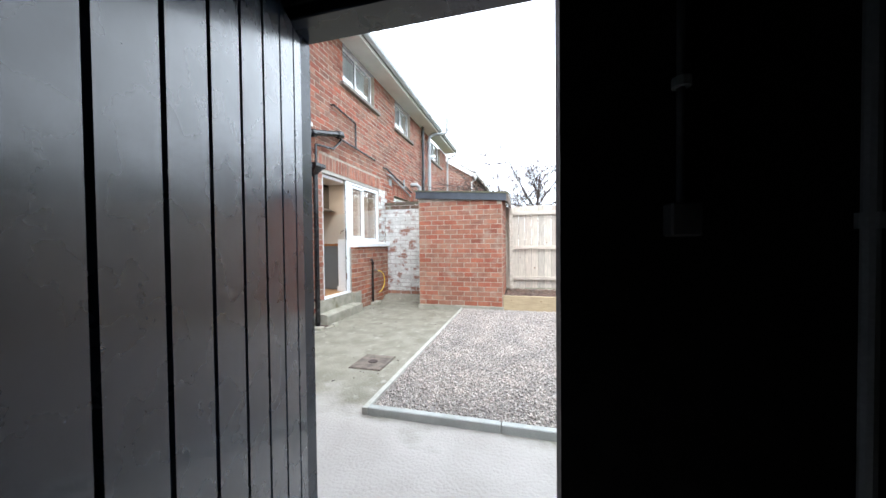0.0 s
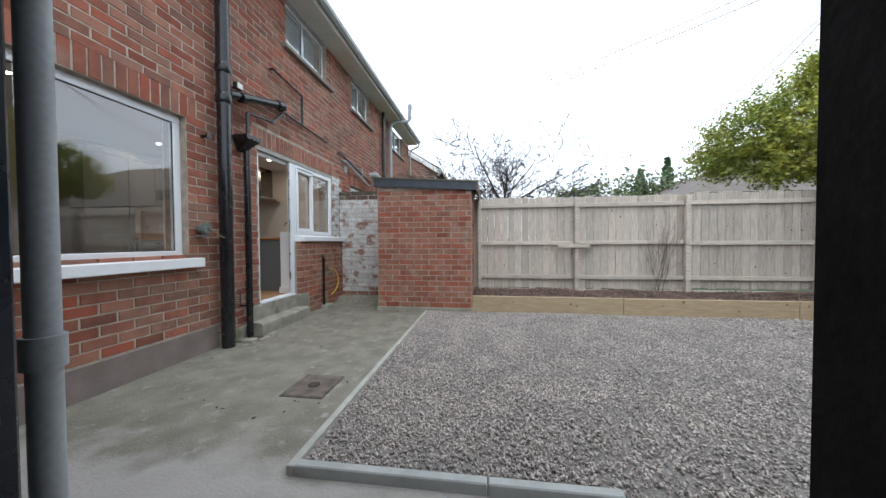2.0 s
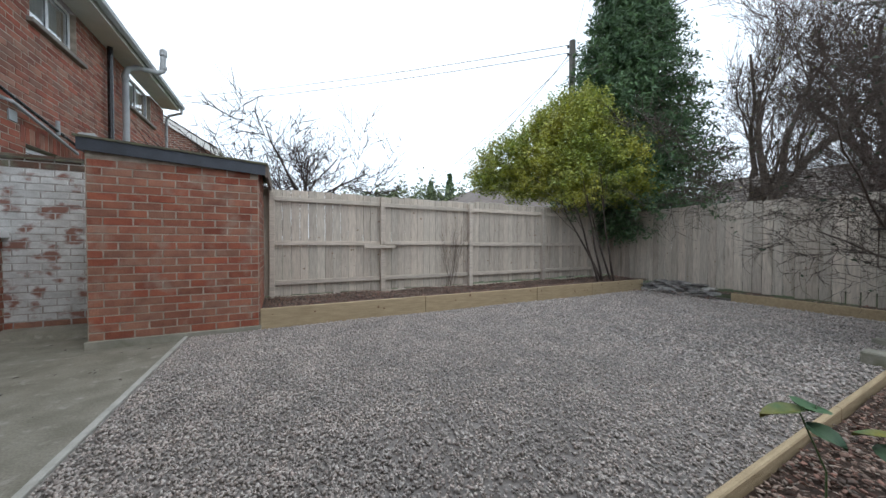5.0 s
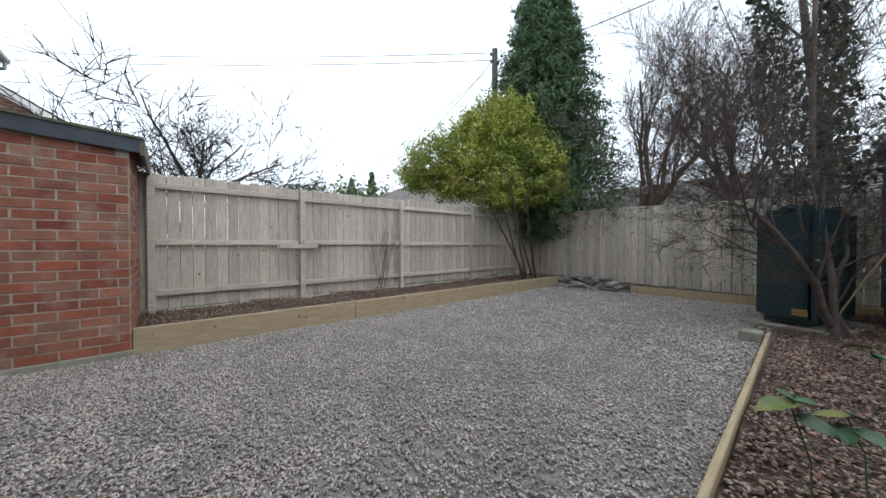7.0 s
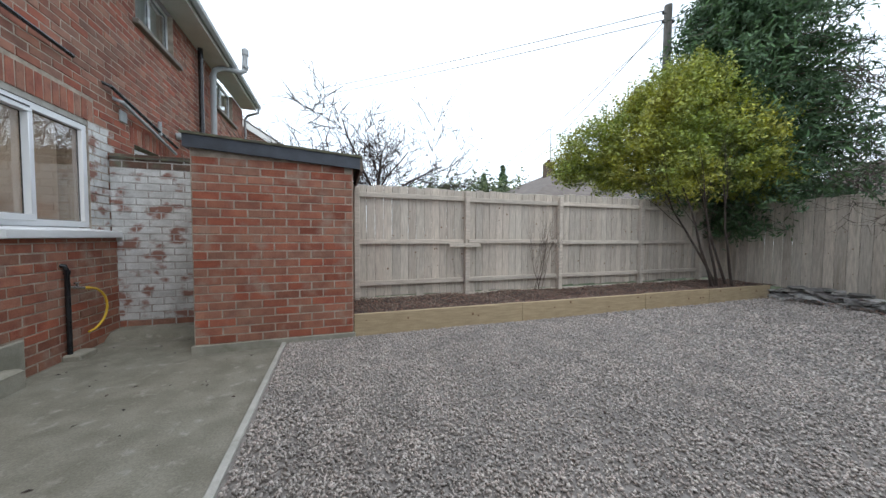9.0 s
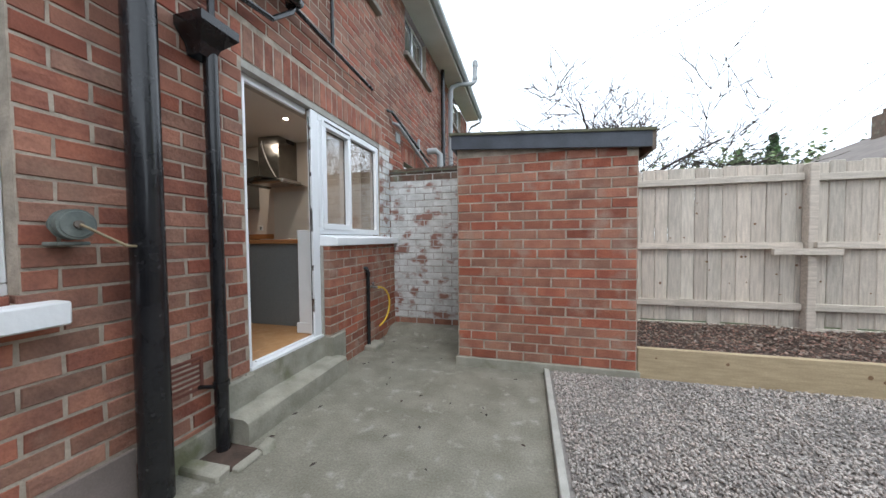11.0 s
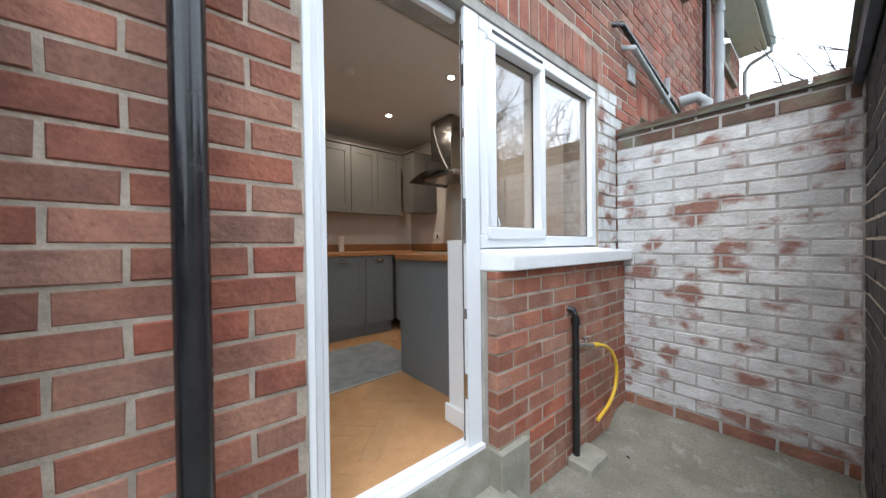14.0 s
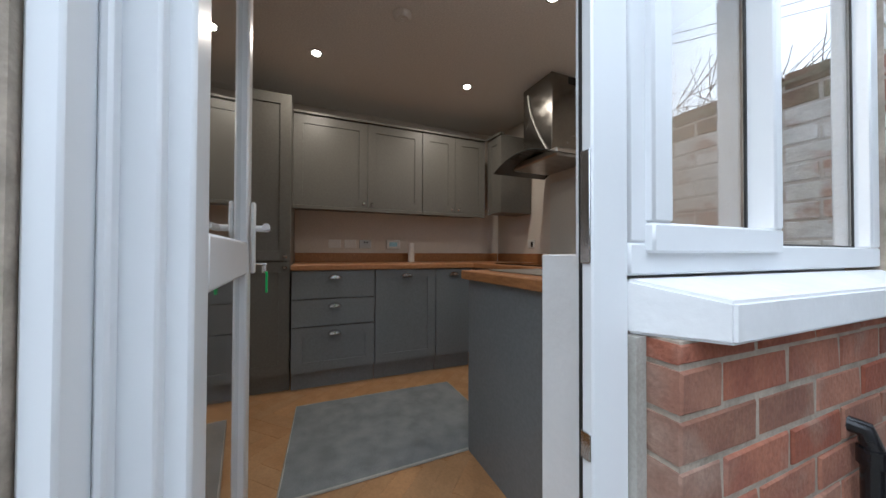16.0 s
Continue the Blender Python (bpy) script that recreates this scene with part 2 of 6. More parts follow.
GRASS = material("rough grass", (0.06, 0.09, 0.035), (0.1, 0.11, 0.05), 1.5, 0.95, 0.8, 20)

UPVC.node_tree.links.remove(UPVC.node_tree.nodes["Principled BSDF"].inputs["Roughness"].links[0])
UPVC.node_tree.nodes["Principled BSDF"].inputs["Roughness"].default_value = 0.32

# the path's concrete is greenish and rough, and newer and paler next to the store
nt = CONCRETE.node_tree
old = nt.nodes["Principled BSDF"].inputs["Base Color"].links[0].from_socket
geo = nt.nodes.new("ShaderNodeNewGeometry")
sep = nt.nodes.new("ShaderNodeSeparateXYZ")
nt.links.new(geo.outputs["Position"], sep.inputs[0])
edge = nt.nodes.new("ShaderNodeTexNoise")
edge.inputs["Scale"].default_value = 2.2
edge.inputs["Detail"].default_value = 8
nt.links.new(geo.outputs["Position"], edge.inputs["Vector"])
add = nt.nodes.new("ShaderNodeMath")
add.operation = "MULTIPLY_ADD"
nt.links.new(edge.outputs["Fac"], add.inputs[0])
add.inputs[1].default_value = 1.6
nt.links.new(sep.outputs["Y"], add.inputs[2])
ramp = nt.nodes.new("ShaderNodeMapRange")
ramp.inputs["From Min"].default_value = 3.55
ramp.inputs["From Max"].default_value = 3.85
ramp.inputs["To Min"].default_value = 1
ramp.inputs["To Max"].default_value = 0
nt.links.new(add.outputs[0], ramp.inputs["Value"])
pale = nt.nodes.new("ShaderNodeMixRGB")
nt.links.new(edge.outputs["Fac"], pale.inputs["Fac"])
pale.inputs["Color1"].default_value = (0.30, 0.27, 0.24, 1)
pale.inputs["Color2"].default_value = (0.52, 0.49, 0.46, 1)
mix = nt.nodes.new("ShaderNodeMixRGB")
nt.links.new(ramp.outputs["Result"], mix.inputs["Fac"])
nt.links.new(old, mix.inputs["Color1"])
nt.links.new(pale.outputs["Color"], mix.inputs["Color2"])
nt.links.new(mix.outputs["Color"], nt.nodes["Principled BSDF"].inputs["Base Color"])

GLASS = bpy.data.materials.new("window glass")
GLASS.use_nodes = True
g = GLASS.node_tree.nodes["Principled BSDF"]
g.inputs["Base Color"].default_value = (0.93, 0.96, 0.97, 1)
g.inputs["Roughness"].default_value = 0.0
g.inputs["Transmission Weight"].default_value = 1.0
g.inputs["IOR"].default_value = 1.45
g.inputs["Coat Weight"].default_value = 1.0
g.inputs["Coat IOR"].default_value = 1.6
g.inputs["Coat Roughness"].default_value = 0.0

LEAF_STEM = material("green stem", (0.1, 0.16, 0.06), None, 5, 0.7)
LAMP_GLOW = bpy.data.materials.new("lamp lens")
LAMP_GLOW.use_nodes = True
g = LAMP_GLOW.node_tree.nodes["Principled BSDF"]
g.inputs["Emission Color"].default_value = (1, 0.86, 0.7, 1)
g.inputs["Emission Strength"].default_value = 14


# ---- mesh helpers ----
def box(bm, x0, x1, y0, y1, z0, z1, bevel=0.0):
    vs = [bm.verts.new((x, y, z)) for x in (x0, x1) for y in (y0, y1) for z in (z0, z1)]
    fs = [bm.faces.new([vs[i] for i in q]) for q in ((0, 1, 3, 2), (4, 6, 7, 5), (0, 4, 5, 1), (2, 3, 7, 6), (0, 2, 6, 4), (1, 5, 7, 3))]
    if bevel:
        es = list({e for f in fs for e in f.edges})
        bmesh.ops.bevel(bm, geom=es, offset=bevel, segments=1, affect="EDGES")
    return bm


def boxes(*rows, bevel=0.0):
    bm = bmesh.new()
    for r in rows:
        box(bm, *r, bevel=bevel)
    return bm


def tube(bm, pts, radii, seg=10, caps=True):
    """A round bar along points, with one radius or one a point."""
    pts = [Vector(p) for p in pts]
    if isinstance(radii, (int, float)):
        radii = [radii] * len(pts)
    rings = []
    side = None
    for i, p in enumerate(pts):
        d = (pts[min(i + 1, len(pts) - 1)] - pts[max(i - 1, 0)]).normalized()
        if side is None:
            side = d.orthogonal().normalized()
        side = (side - d * side.dot(d)).normalized()
        up = d.cross(side)
        rings.append([bm.verts.new(p + (side * math.cos(a) + up * math.sin(a)) * radii[i]) for a in (2 * math.pi * k / seg for k in range(seg))])
    for a, b in zip(rings, rings[1:]):
        for k in range(seg):
            bm.faces.new((a[k], a[(k + 1) % seg], b[(k + 1) % seg], b[k]))
    if caps:
        bm.faces.new(rings[0][::-1])
        bm.faces.new(rings[-1])
    return bm


def tubes(*rows, seg=10):
    bm = bmesh.new()
    for pts, r in rows:
        tube(bm, pts, r, seg)
    return bm


def part(name, bm, mat, parent=None, label="", smooth=False, kind=""):
    me = bpy.data.meshes.new(name)
    bm.normal_update()
    bmesh.ops.recalc_face_normals(bm, faces=bm.faces)
    bm.to_mesh(me)
    bm.free()
    me.materials.append(mat)
    if smooth:
        me.polygons.foreach_set("use_smooth", [True] * len(me.polygons))
    ob = new(name, me)
    ob.parent = parent
    return tagged(ob, label, kind=kind)


def smooth_part(*a, **k):
    ob = part(*a, smooth=True, **k)
    ob.data.set_sharp_from_angle(angle=radians(40))
    return ob


def thing(name, label, category, at=(0, 0, 0), group="", kind=""):
    ob = new(name)
    ob.location = at
    return tagged(ob, label, category, group, kind)


def structure(name, bm, mat, label=""):
    return tagged(part(name, bm, mat, None, label), kind="structure")


def local(bm, at):
    """Geometry made in world places, moved to sit under a parent at that place."""
    bmesh.ops.translate(bm, verts=bm.verts, vec=-Vector(at))
    return bm


def mesh_of(name, verts, faces, mat):
    me = bpy.data.meshes.new(name)
    me.from_pydata(verts, [], faces)
    me.materials.append(mat)
    me.update()
    return me


# ---- walls with openings ----
def wall_cells(u0, u1, z0, z1, holes):
    us = sorted({u0, u1, *[min(max(h[i], u0), u1) for h in holes for i in (0, 1)]})
    zs = sorted({z0, z1, *[min(max(h[i], z0), z1) for h in holes for i in (2, 3)]})
    for a, b in zip(us, us[1:]):
        for c, d in zip(zs, zs[1:]):
            m, n = (a + b) / 2, (c + d) / 2
            if not any(h[0] < m < h[1] and h[2] < n < h[3] for h in holes):
                yield a, b, c, d


def brick_spots(u0, u1, z0, z1, holes, pitch, course, joint=0.01, first=0):
    """Bricks of a stretcher bond, cut at the openings: middle along the wall, middle height, length."""
    rows = int(round((z1 - z0) / course))
    out = []
    for i in range(rows):
        zc = z0 + (i + 0.5) * course
        spans = [(u0, u1)]
        for h in holes:
            if h[2] < zc < h[3]:
                spans = [s for a, b in spans for s in ((a, min(b, h[0])), (max(a, h[1]), b)) if s[1] - s[0] > 0.03]
        for a, b in spans:
            k = math.floor((a - u0) / pitch - 0.5 * ((i + first) % 2))
            u = u0 + (k + 0.5 * ((i + first) % 2)) * pitch
            while u < b:
                s, e = max(u, a), min(u + pitch, b)
                if e - s > 0.035:
                    out.append(((s + e) / 2, zc, round(e - s - joint, 2), course - joint))
                u += pitch
    return out


def brick_shape(length, height, depth, jag=0):
    r = random.Random(jag)
    h, v, c = length / 2, height / 2, 0.004
    j = lambda: r.uniform(-0.002, 0.002)
    vs = [(sx * h + j(), depth, sz * v + j()) for sx, sz in ((-1, -1), (1, -1), (1, 1), (-1, 1))]
    vs += [(x, c, z) for x, y, z in vs[:4]]
    vs += [(x - math.copysign(c, x), j(), z - math.copysign(c, z)) for x, y, z in vs[:4]]
    fs = [(8, 9, 10, 11)]
    for k in range(4):
        n = (k + 1) % 4
        fs += [(k, n, 4 + n, 4 + k), (4 + k, 4 + n, 8 + n, 8 + k)]
    return vs, fs


BRICK_MESHES = {}


def lay(spots, origin, turn, mats, parent, near, depth=0.09, name="brick", proud=0.0025):
    """Lays bricks on a wall whose face starts at origin and runs along its own x after the turn. near(spot) picks the ones that are objects."""
    m = Matrix.Translation(origin) @ Matrix.Rotation(radians(turn), 4, "Z")
    verts, faces = [], []
    for n, (u, z, length, height) in enumerate(spots):
        out = random.uniform(-proud, proud)
        jag = n % 3
        if near(u, z):
            key = (length, round(height, 3), depth, jag, mats[0].name)
            if key not in BRICK_MESHES:
                vs, fs = brick_shape(length, height, depth, jag)
                BRICK_MESHES[key] = mesh_of("brick", vs, fs, mats[0])
            ob = new(name, BRICK_MESHES[key])
            ob.matrix_basis = m @ Matrix.Translation((u, out, z)) @ Matrix.Rotation(random.uniform(-0.006, 0.006), 4, "Y")
            ob.parent = parent
        else:
            vs, fs = brick_shape(length, height, depth, jag)
            k = len(verts)
            verts += [m @ Vector((u + a, b + out, z + c)) for a, b, c in vs]
            faces += [[k + i for i in f] for f in fs]
    if verts:
        ob = new("brick_courses", mesh_of("brick_courses", verts, faces, mats[1]))
        ob.parent = parent
        tagged(ob, kind="stuff")


# ---- the house wall, seen from the yard ----
FACE = -2.2
PITCH, COURSE = 0.254, 0.0905
HOUSE_Y0, HOUSE_Y1, HOUSE_TOP = 1.3, 13.7, 4.98
HOLES = {
    "window_1": (2.6, 4.24, 1.05, 2.50),
    "door": (5.262, 6.115, 0.2, 2.53),
    "window_2": (6.115, 7.335, 1.30, 2.53),
    "window_3": (5.93, 7.18, 4.22, 4.98),
    "window_4": (8.33, 9.42, 4.22, 4.98),
    "window_5": (11.45, 12.7, 4.22, 4.98),
    "window_6": (8.2, 9.6, 1.3, 2.50),
}
SOLDIERS = [(2.5, 4.36, 2.50, 2.74), (5.18, 7.43, 2.53, 2.77), (8.1, 9.8, 2.5, 2.74)]
holes = list(HOLES.values())
wall_house = structure("wall_house", boxes(*[(FACE - 0.28, FACE - 0.0045, a, b, c, d) for a, b, c, d in wall_cells(HOUSE_Y0, HOUSE_Y1, 0.0, HOUSE_TOP, holes)]), MORTAR, "red brick rear wall of a two storey terrace")
structure("wall_house_plinth", boxes((FACE - 0.2, FACE + 0.008, HOUSE_Y0, 4.58, -0.1, 0.26), bevel=0.004), material("brown plinth render", (0.2, 0.16, 0.14), (0.27, 0.22, 0.2), 4, 0.9, 0.6, 70), "stained brown cement plinth")
end_wall = structure("wall_house_end", boxes((-9, FACE - 0.03, HOUSE_Y1 - 0.25, HOUSE_Y1, 0, HOUSE_TOP)), BRICK_SHEET, "brick gable end")

wall_dwarf = structure("wall_below_window", boxes((FACE - 0.004, -2.1445, 6.121, 7.652, -0.05, 1.2215)), MORTAR, "red brick dwarf wall under the kitchen window")

# ---- ground ----
structure("ground", boxes((-80, 80, -60, 130, -0.5, -0.03)), GRASS, "rough ground beyond the yard")


def slab(name, mat, outline, z0, z1, label):
    bm = bmesh.new()
    top = [bm.verts.new((x, y, z1)) for x, y in outline]
    low = [bm.verts.new((x, y, z0)) for x, y in outline]
    bm.faces.new(top)
    bm.faces.new(low[::-1])
    for k in range(len(top)):
        n = (k + 1) % len(top)
        bm.faces.new((top[k], low[k], low[n], top[n]))
    return structure(name, bm, mat, label)


slab("pavement_yard", CONCRETE, [(-2.2, -2.2), (1.5, -2.2), (1.5, 2.93), (-0.17, 2.93), (-0.17, 6.7), (-0.98, 6.7), (-0.98, 7.66), (-2.2, 7.66)], -0.2, 0.0, "greenish worn concrete yard path, pale and smooth by the store")
slab("gravel_base", GRAVEL_BED, [(-0.13, 2.9), (1.5, 2.9), (1.5, 1.7), (9.3, 1.7), (9.3, 7.0), (0.6, 7.0), (-0.13, 6.62)], -0.2, 0.03, "grey gravel yard")

# ---- edging ----
for a, b in ((-0.12, 0.865), (0.871, 1.48)):
    bm = boxes((a, b, 2.82, 2.875, -0.1, 0.06), bevel=0.006)
    tagged(part("kerb_edging", bm, KERB, None, "pale grey concrete edging kerb beside the gravel"), category="kerb", group="edging kerbs")
tagged(part("kerb_edging", boxes((1.43, 1.485, 1.9, 2.816, -0.1, 0.06), bevel=0.006), KERB, None, "pale grey concrete edging kerb beside the gravel"), category="kerb", group="edging kerbs")
tagged(part("path_edging", boxes((-0.165, -0.12, 2.82, 4.75, -0.1, 0.055), (-0.167, -0.122, 4.756, 6.59, -0.1, 0.05), bevel=0.005), STRIP, None, "thin pale edging strip between path and gravel"), category="edging")

# ---- boundary wall, painted white ----
wall_yard = structure("wall_yard", boxes((-2.19, -0.99, 7.6545, 7.86, -0.1, 2.2)), MORTAR_WHITE, "brick boundary wall with flaking white paint")
bm = bmesh.new()
cols = []
for k in range(15):
    x = -2.14 + 1.118 * k / 14
    e = 7.32 + 0.05 * noise.noise(Vector((x * 4, 0, 2)))
    cols.append([bm.verts.new(c) for c in ((x, e, -0.01), (x, e + 0.07, 0.05 + 0.01 * noise.noise(Vector((x * 7, 1, 0)))), (x, 7.46, 0.085), (x, 7.6455, 0.105), (x, 7.6455, -0.02))])
for a, b in zip(cols, cols[1:]):
    for k in range(4):
        bm.faces.new((a[k], a[k + 1], b[k + 1], b[k]))
structure("haunch_wall_foot", bm, CONCRETE, "raised greenish concrete haunch along the foot of the white wall")
bm = bmesh.new()
cols = []
for k in range(25):
    x = -2.19 + 1.19 * k / 24
    h = 0.035 + 0.022 * noise.noise(Vector((x * 6, 3, 0)))
    cols.append([bm.verts.new(c) for c in ((x, 7.635, 2.2), (x, 7.64, 2.2 + h * 0.6), (x, 7.69, 2.2 + h), (x, 7.82, 2.2 + h * 0.9), (x, 7.87, 2.2))])
for a, b in zip(cols, cols[1:]):
    for k in range(4):
        bm.faces.new((a[k], a[k + 1], b[k + 1], b[k]))
structure("coping_mortar", bm, FELT, "ragged mossy mortar capping on the boundary wall")
shed = thing("brick_outhouse", "orange red brick coal store with a sloping grey edged felt roof", "outbuilding", (0, 0, 0))
part("plinth", boxes((-1.02, 0.64, 6.58, 7.66, -0.1, 0.09), bevel=0.006), CONCRETE_STEP, shed, "mossy concrete plinth")
bm = bmesh.new()
prof = [(-0.9955, 0.05), (0.6155, 0.05), (0.6155, 2.07), (-0.9955, 2.16)]
f = [bm.verts.new((x, 6.6045, z)) for x, z in prof]
k2 = [bm.verts.new((x, 7.9, z)) for x, z in prof]
bm.faces.new(f)
bm.faces.new(k2[::-1])
for k in range(4):
    bm.faces.new((f[k], f[(k + 1) % 4], k2[(k + 1) % 4], k2[k]))
part("wall", bm, MORTAR, shed)


def sloped(bm, x0, x1, y0, y1, z0, z1, drop):
    """A box whose far x end is lower by drop."""
    box(bm, x0, x1, y0, y1, z0, z1)
    bm.verts.ensure_lookup_table()
    for v in bm.verts[-8:]:
        if v.co.x > (x0 + x1) / 2:
            v.co.z -= drop
    return bm


part("fascia", sloped(bmesh.new(), -1.04, 0.70, 6.545, 6.575, 2.155, 2.285, 0.11), FASCIA, shed, "dark slate grey painted fascia board")
part("fascia", boxes((-1.04, -1.01, 6.58, 8.0, 2.155, 2.285)), FASCIA, shed)
part("roof", sloped(bmesh.new(), -1.06, 0.73, 6.53, 8.05, 2.288, 2.312, 0.112), FELT, shed, "mossy roofing felt with a ragged edge")
part("roof_end", boxes((0.70, 0.73, 6.545, 8.0, 2.02, 2.17)), BARK, shed, "rotten brown board end")

# ---- eaves and roof of the terrace ----
structure("soffit", boxes((-2.2, -1.83, HOUSE_Y0, 13.55, 4.98, 5.0)), SOFFIT, "painted soffit boards")
structure("fascia_house", boxes((-1.83, -1.80, HOUSE_Y0, 13.55, 4.97, 5.13)), SOFFIT, "pale eaves fascia")
bm = bmesh.new()
for k in range(3):
    vs = [(-1.74, -0.06), (-1.69, -0.02), (-1.68, 0.045), (-1.70, 0.045), (-1.705, 0.0), (-1.75, -0.035), (-1.79, 0.0), (-1.795, 0.045), (-1.81, 0.045), (-1.80, -0.03)]
prev = None
for y in (HOUSE_Y0, 13.6):
    ring = [bm.verts.new((x, y, 5.07 + z)) for x, z in vs]
    if prev:
        for i in range(len(vs)):
            bm.faces.new((prev[i], prev[(i + 1) % len(vs)], ring[(i + 1) % len(vs)], ring[i]))
    prev = ring
gutter = part("gutter", bm, GREY_PIPE, None, "grey half round gutter along the eaves")
tagged(gutter, category="gutter")
part("end_pipe", tubes(([(-1.74, 13.5, 5.03), (-1.74, 13.5, 4.9), (-2.05, 13.62, 4.82), (-2.12, 13.62, 4.7), (-2.12, 13.62, 0.0)], 0.035)), GREY_PIPE, gutter)
bm = bmesh.new()
for row in range(14):
    for col in range(42):
        y0 = HOUSE_Y0 + col * 0.295 + (row % 2) * 0.14
        a, b = row * 0.3, row * 0.3 + 0.33
        vs = [bm.verts.new((-1.74 - d * 0.85, y, 5.13 + d * 0.53 + h)) for d, h in ((a, 0.03), (b, 0.012)) for y in (y0, y0 + 0.285)]
        lo = [bm.verts.new(v.co - Vector((0, 0, 0.02))) for v in vs]
        for q in ((0, 1, 3, 2),):
            bm.faces.new([vs[i] for i in q])
            bm.faces.new([lo[i] for i in q][::-1])
        bm.faces.new((vs[0], lo[0], lo[1], vs[1]))
        bm.faces.new((vs[0], vs[2], lo[2], lo[0]))
        bm.faces.new((vs[1], lo[1], lo[3], vs[3]))
roof = part("roof_house", bm, ROOF_TILE, None, "brown tiled roof slope")
tagged(roof, kind="structure")
structure("roof_back", boxes((-9, -5.4, HOUSE_Y0, 13.6, 4.9, 5.0)), ROOF_TILE)


# ---- windows and doors of the house ----
def window(name, y0, y1, z0, z1, lights, x=-2.275, sill=None, frame=0.055, deep=0.06, opener=None, inset=0.016, label="white upvc window with clear panes"):
    """lights: where the mullions stand. opener: the light that has a sash of its own."""
    w = thing(name, label, "window", (x, (y0 + y1) / 2, z0), kind="structure")
    at = w.location.copy()
    rows = [(x - deep, x, y0, y1, z0, z0 + frame), (x - deep, x, y0, y1, z1 - frame, z1), (x - deep, x, y0, y0 + frame, z0 + frame, z1 - frame), (x - deep, x, y1 - frame, y1, z0 + frame, z1 - frame)]
    rows += [(x - deep, x, m - 0.03, m + 0.03, z0 + frame, z1 - frame) for m in lights]
    smooth_part("window_frame", local(boxes(*rows, bevel=0.005), at), UPVC, w, "white upvc frame")
    edges = [y0 + frame, *[v for m in lights for v in (m - 0.03, m + 0.03)], y1 - frame]
    for n in range(len(edges) // 2):
        a, b = edges[2 * n], edges[2 * n + 1]
        c, d = z0 + frame, z1 - frame
        if opener == n:
            s, o = 0.06, 0.018
            a, b, c, d = a - 0.02, b + 0.02, c - 0.02, d + 0.02
            smooth_part("sash", local(boxes((x - inset - 0.01, x + o, a, b, c, c + s), (x - inset - 0.01, x + o, a, b, d - s, d), (x - inset - 0.01, x + o, a, a + s, c + s, d - s), (x - inset - 0.01, x + o, b - 0.035, b, c + s, d - s), bevel=0.005), at), UPVC, w)
            # a thin black strip on the sash front stands in for the gap's shadow
            part("vent_gap", local(boxes((x + o + 0.0005, x + o + 0.004, a + 0.03, b - 0.02, d - 0.018, d - 0.004)), at), CABLE, w, "black strip for the shaded gap along the top of the opening light")
            a, b, c, d = a + s, b - 0.035, c + s, d - s
        p = part("pane", local(boxes((x - inset - 0.006, x - inset, a - 0.004, b + 0.004, c - 0.004, d + 0.004)), at), GLASS, w, "clear glass pane")
        p.visible_shadow = False
        bm = boxes((x - inset + 0.001, x - inset + 0.006, a, b, c, c + 0.007), (x - inset + 0.001, x - inset + 0.006, a, b, d - 0.007, d), (x - inset + 0.001, x - inset + 0.006, a, a + 0.007, c + 0.007, d - 0.007), (x - inset + 0.001, x - inset + 0.006, b - 0.007, b, c + 0.007, d - 0.007))
        part("gasket", local(bm, at), CABLE, w)
    if sill:
        a, b, out, thick, mat, lab = sill
        smooth_part("window_sill", local(boxes((x - 0.04, out, a, b, z0 - thick, z0 - 0.003), bevel=0.008), at), mat, w, lab)
    return w


STONE_SILL = material("stained stone sill", (0.3, 0.27, 0.24), (0.22, 0.19, 0.17), 5, 0.85, 0.5, 50)
window("window_1", 2.6, 4.24, 1.05, 2.50, [], sill=(2.55, 4.335, -2.10, 0.10, PAINT_WHITE, "thick white painted sill"), frame=0.075, label="large white upvc picture window with one clear pane")
window("window_2", 6.09, 7.33, 1.335, 2.47, [6.64], x=-2.215, opener=0, frame=0.065, inset=0.045, label="white upvc kitchen window with an opening light and a fixed light")
window("window_3", 5.93, 7.18, 4.25, 4.98, [6.5], sill=(5.84, 7.36, -2.13, 0.07, STONE_SILL, "stained stone sill"), label="white upstairs window with two lights")
window("window_4", 8.33, 9.42, 4.25, 4.98, [8.85], sill=(8.25, 9.6, -2.13, 0.07, STONE_SILL, "stained stone sill"), label="white upstairs window with two lights")
window("window_5", 11.45, 12.7, 4.25, 4.98, [12.0], sill=(11.35, 12.9, -2.13, 0.07, STONE_SILL, "stained stone sill"), label="white upstairs window with two lights")
window("window_6", 8.2, 9.6, 1.33, 2.47, [8.8], label="white neighbouring window behind the yard wall")
CURTAIN = material("pale net curtain", (0.8, 0.85, 0.86), (0.66, 0.71, 0.72), 3, 0.9, stretch=(1, 12, 1))
for a, b in ((5.98, 7.1), (8.38, 9.37), (11.5, 12.6)):
    bm = bmesh.new()
    n = 40
    cols = [(a + (b - a) * i / n, 0.015 * math.sin(i * 1.9)) for i in range(n + 1)]
    for (ya, xa), (yb, xb) in zip(cols, cols[1:]):
        bm.faces.new([bm.verts.new(c) for c in ((-2.42 + xa, ya, 4.25), (-2.42 + xb, yb, 4.25), (-2.42 + xb, yb, 4.97), (-2.42 + xa, ya, 4.97))])
    tagged(part("net_curtain", bm, CURTAIN, None, "pale folded net curtain behind an upstairs window"), category="curtain", group="upstairs curtains")

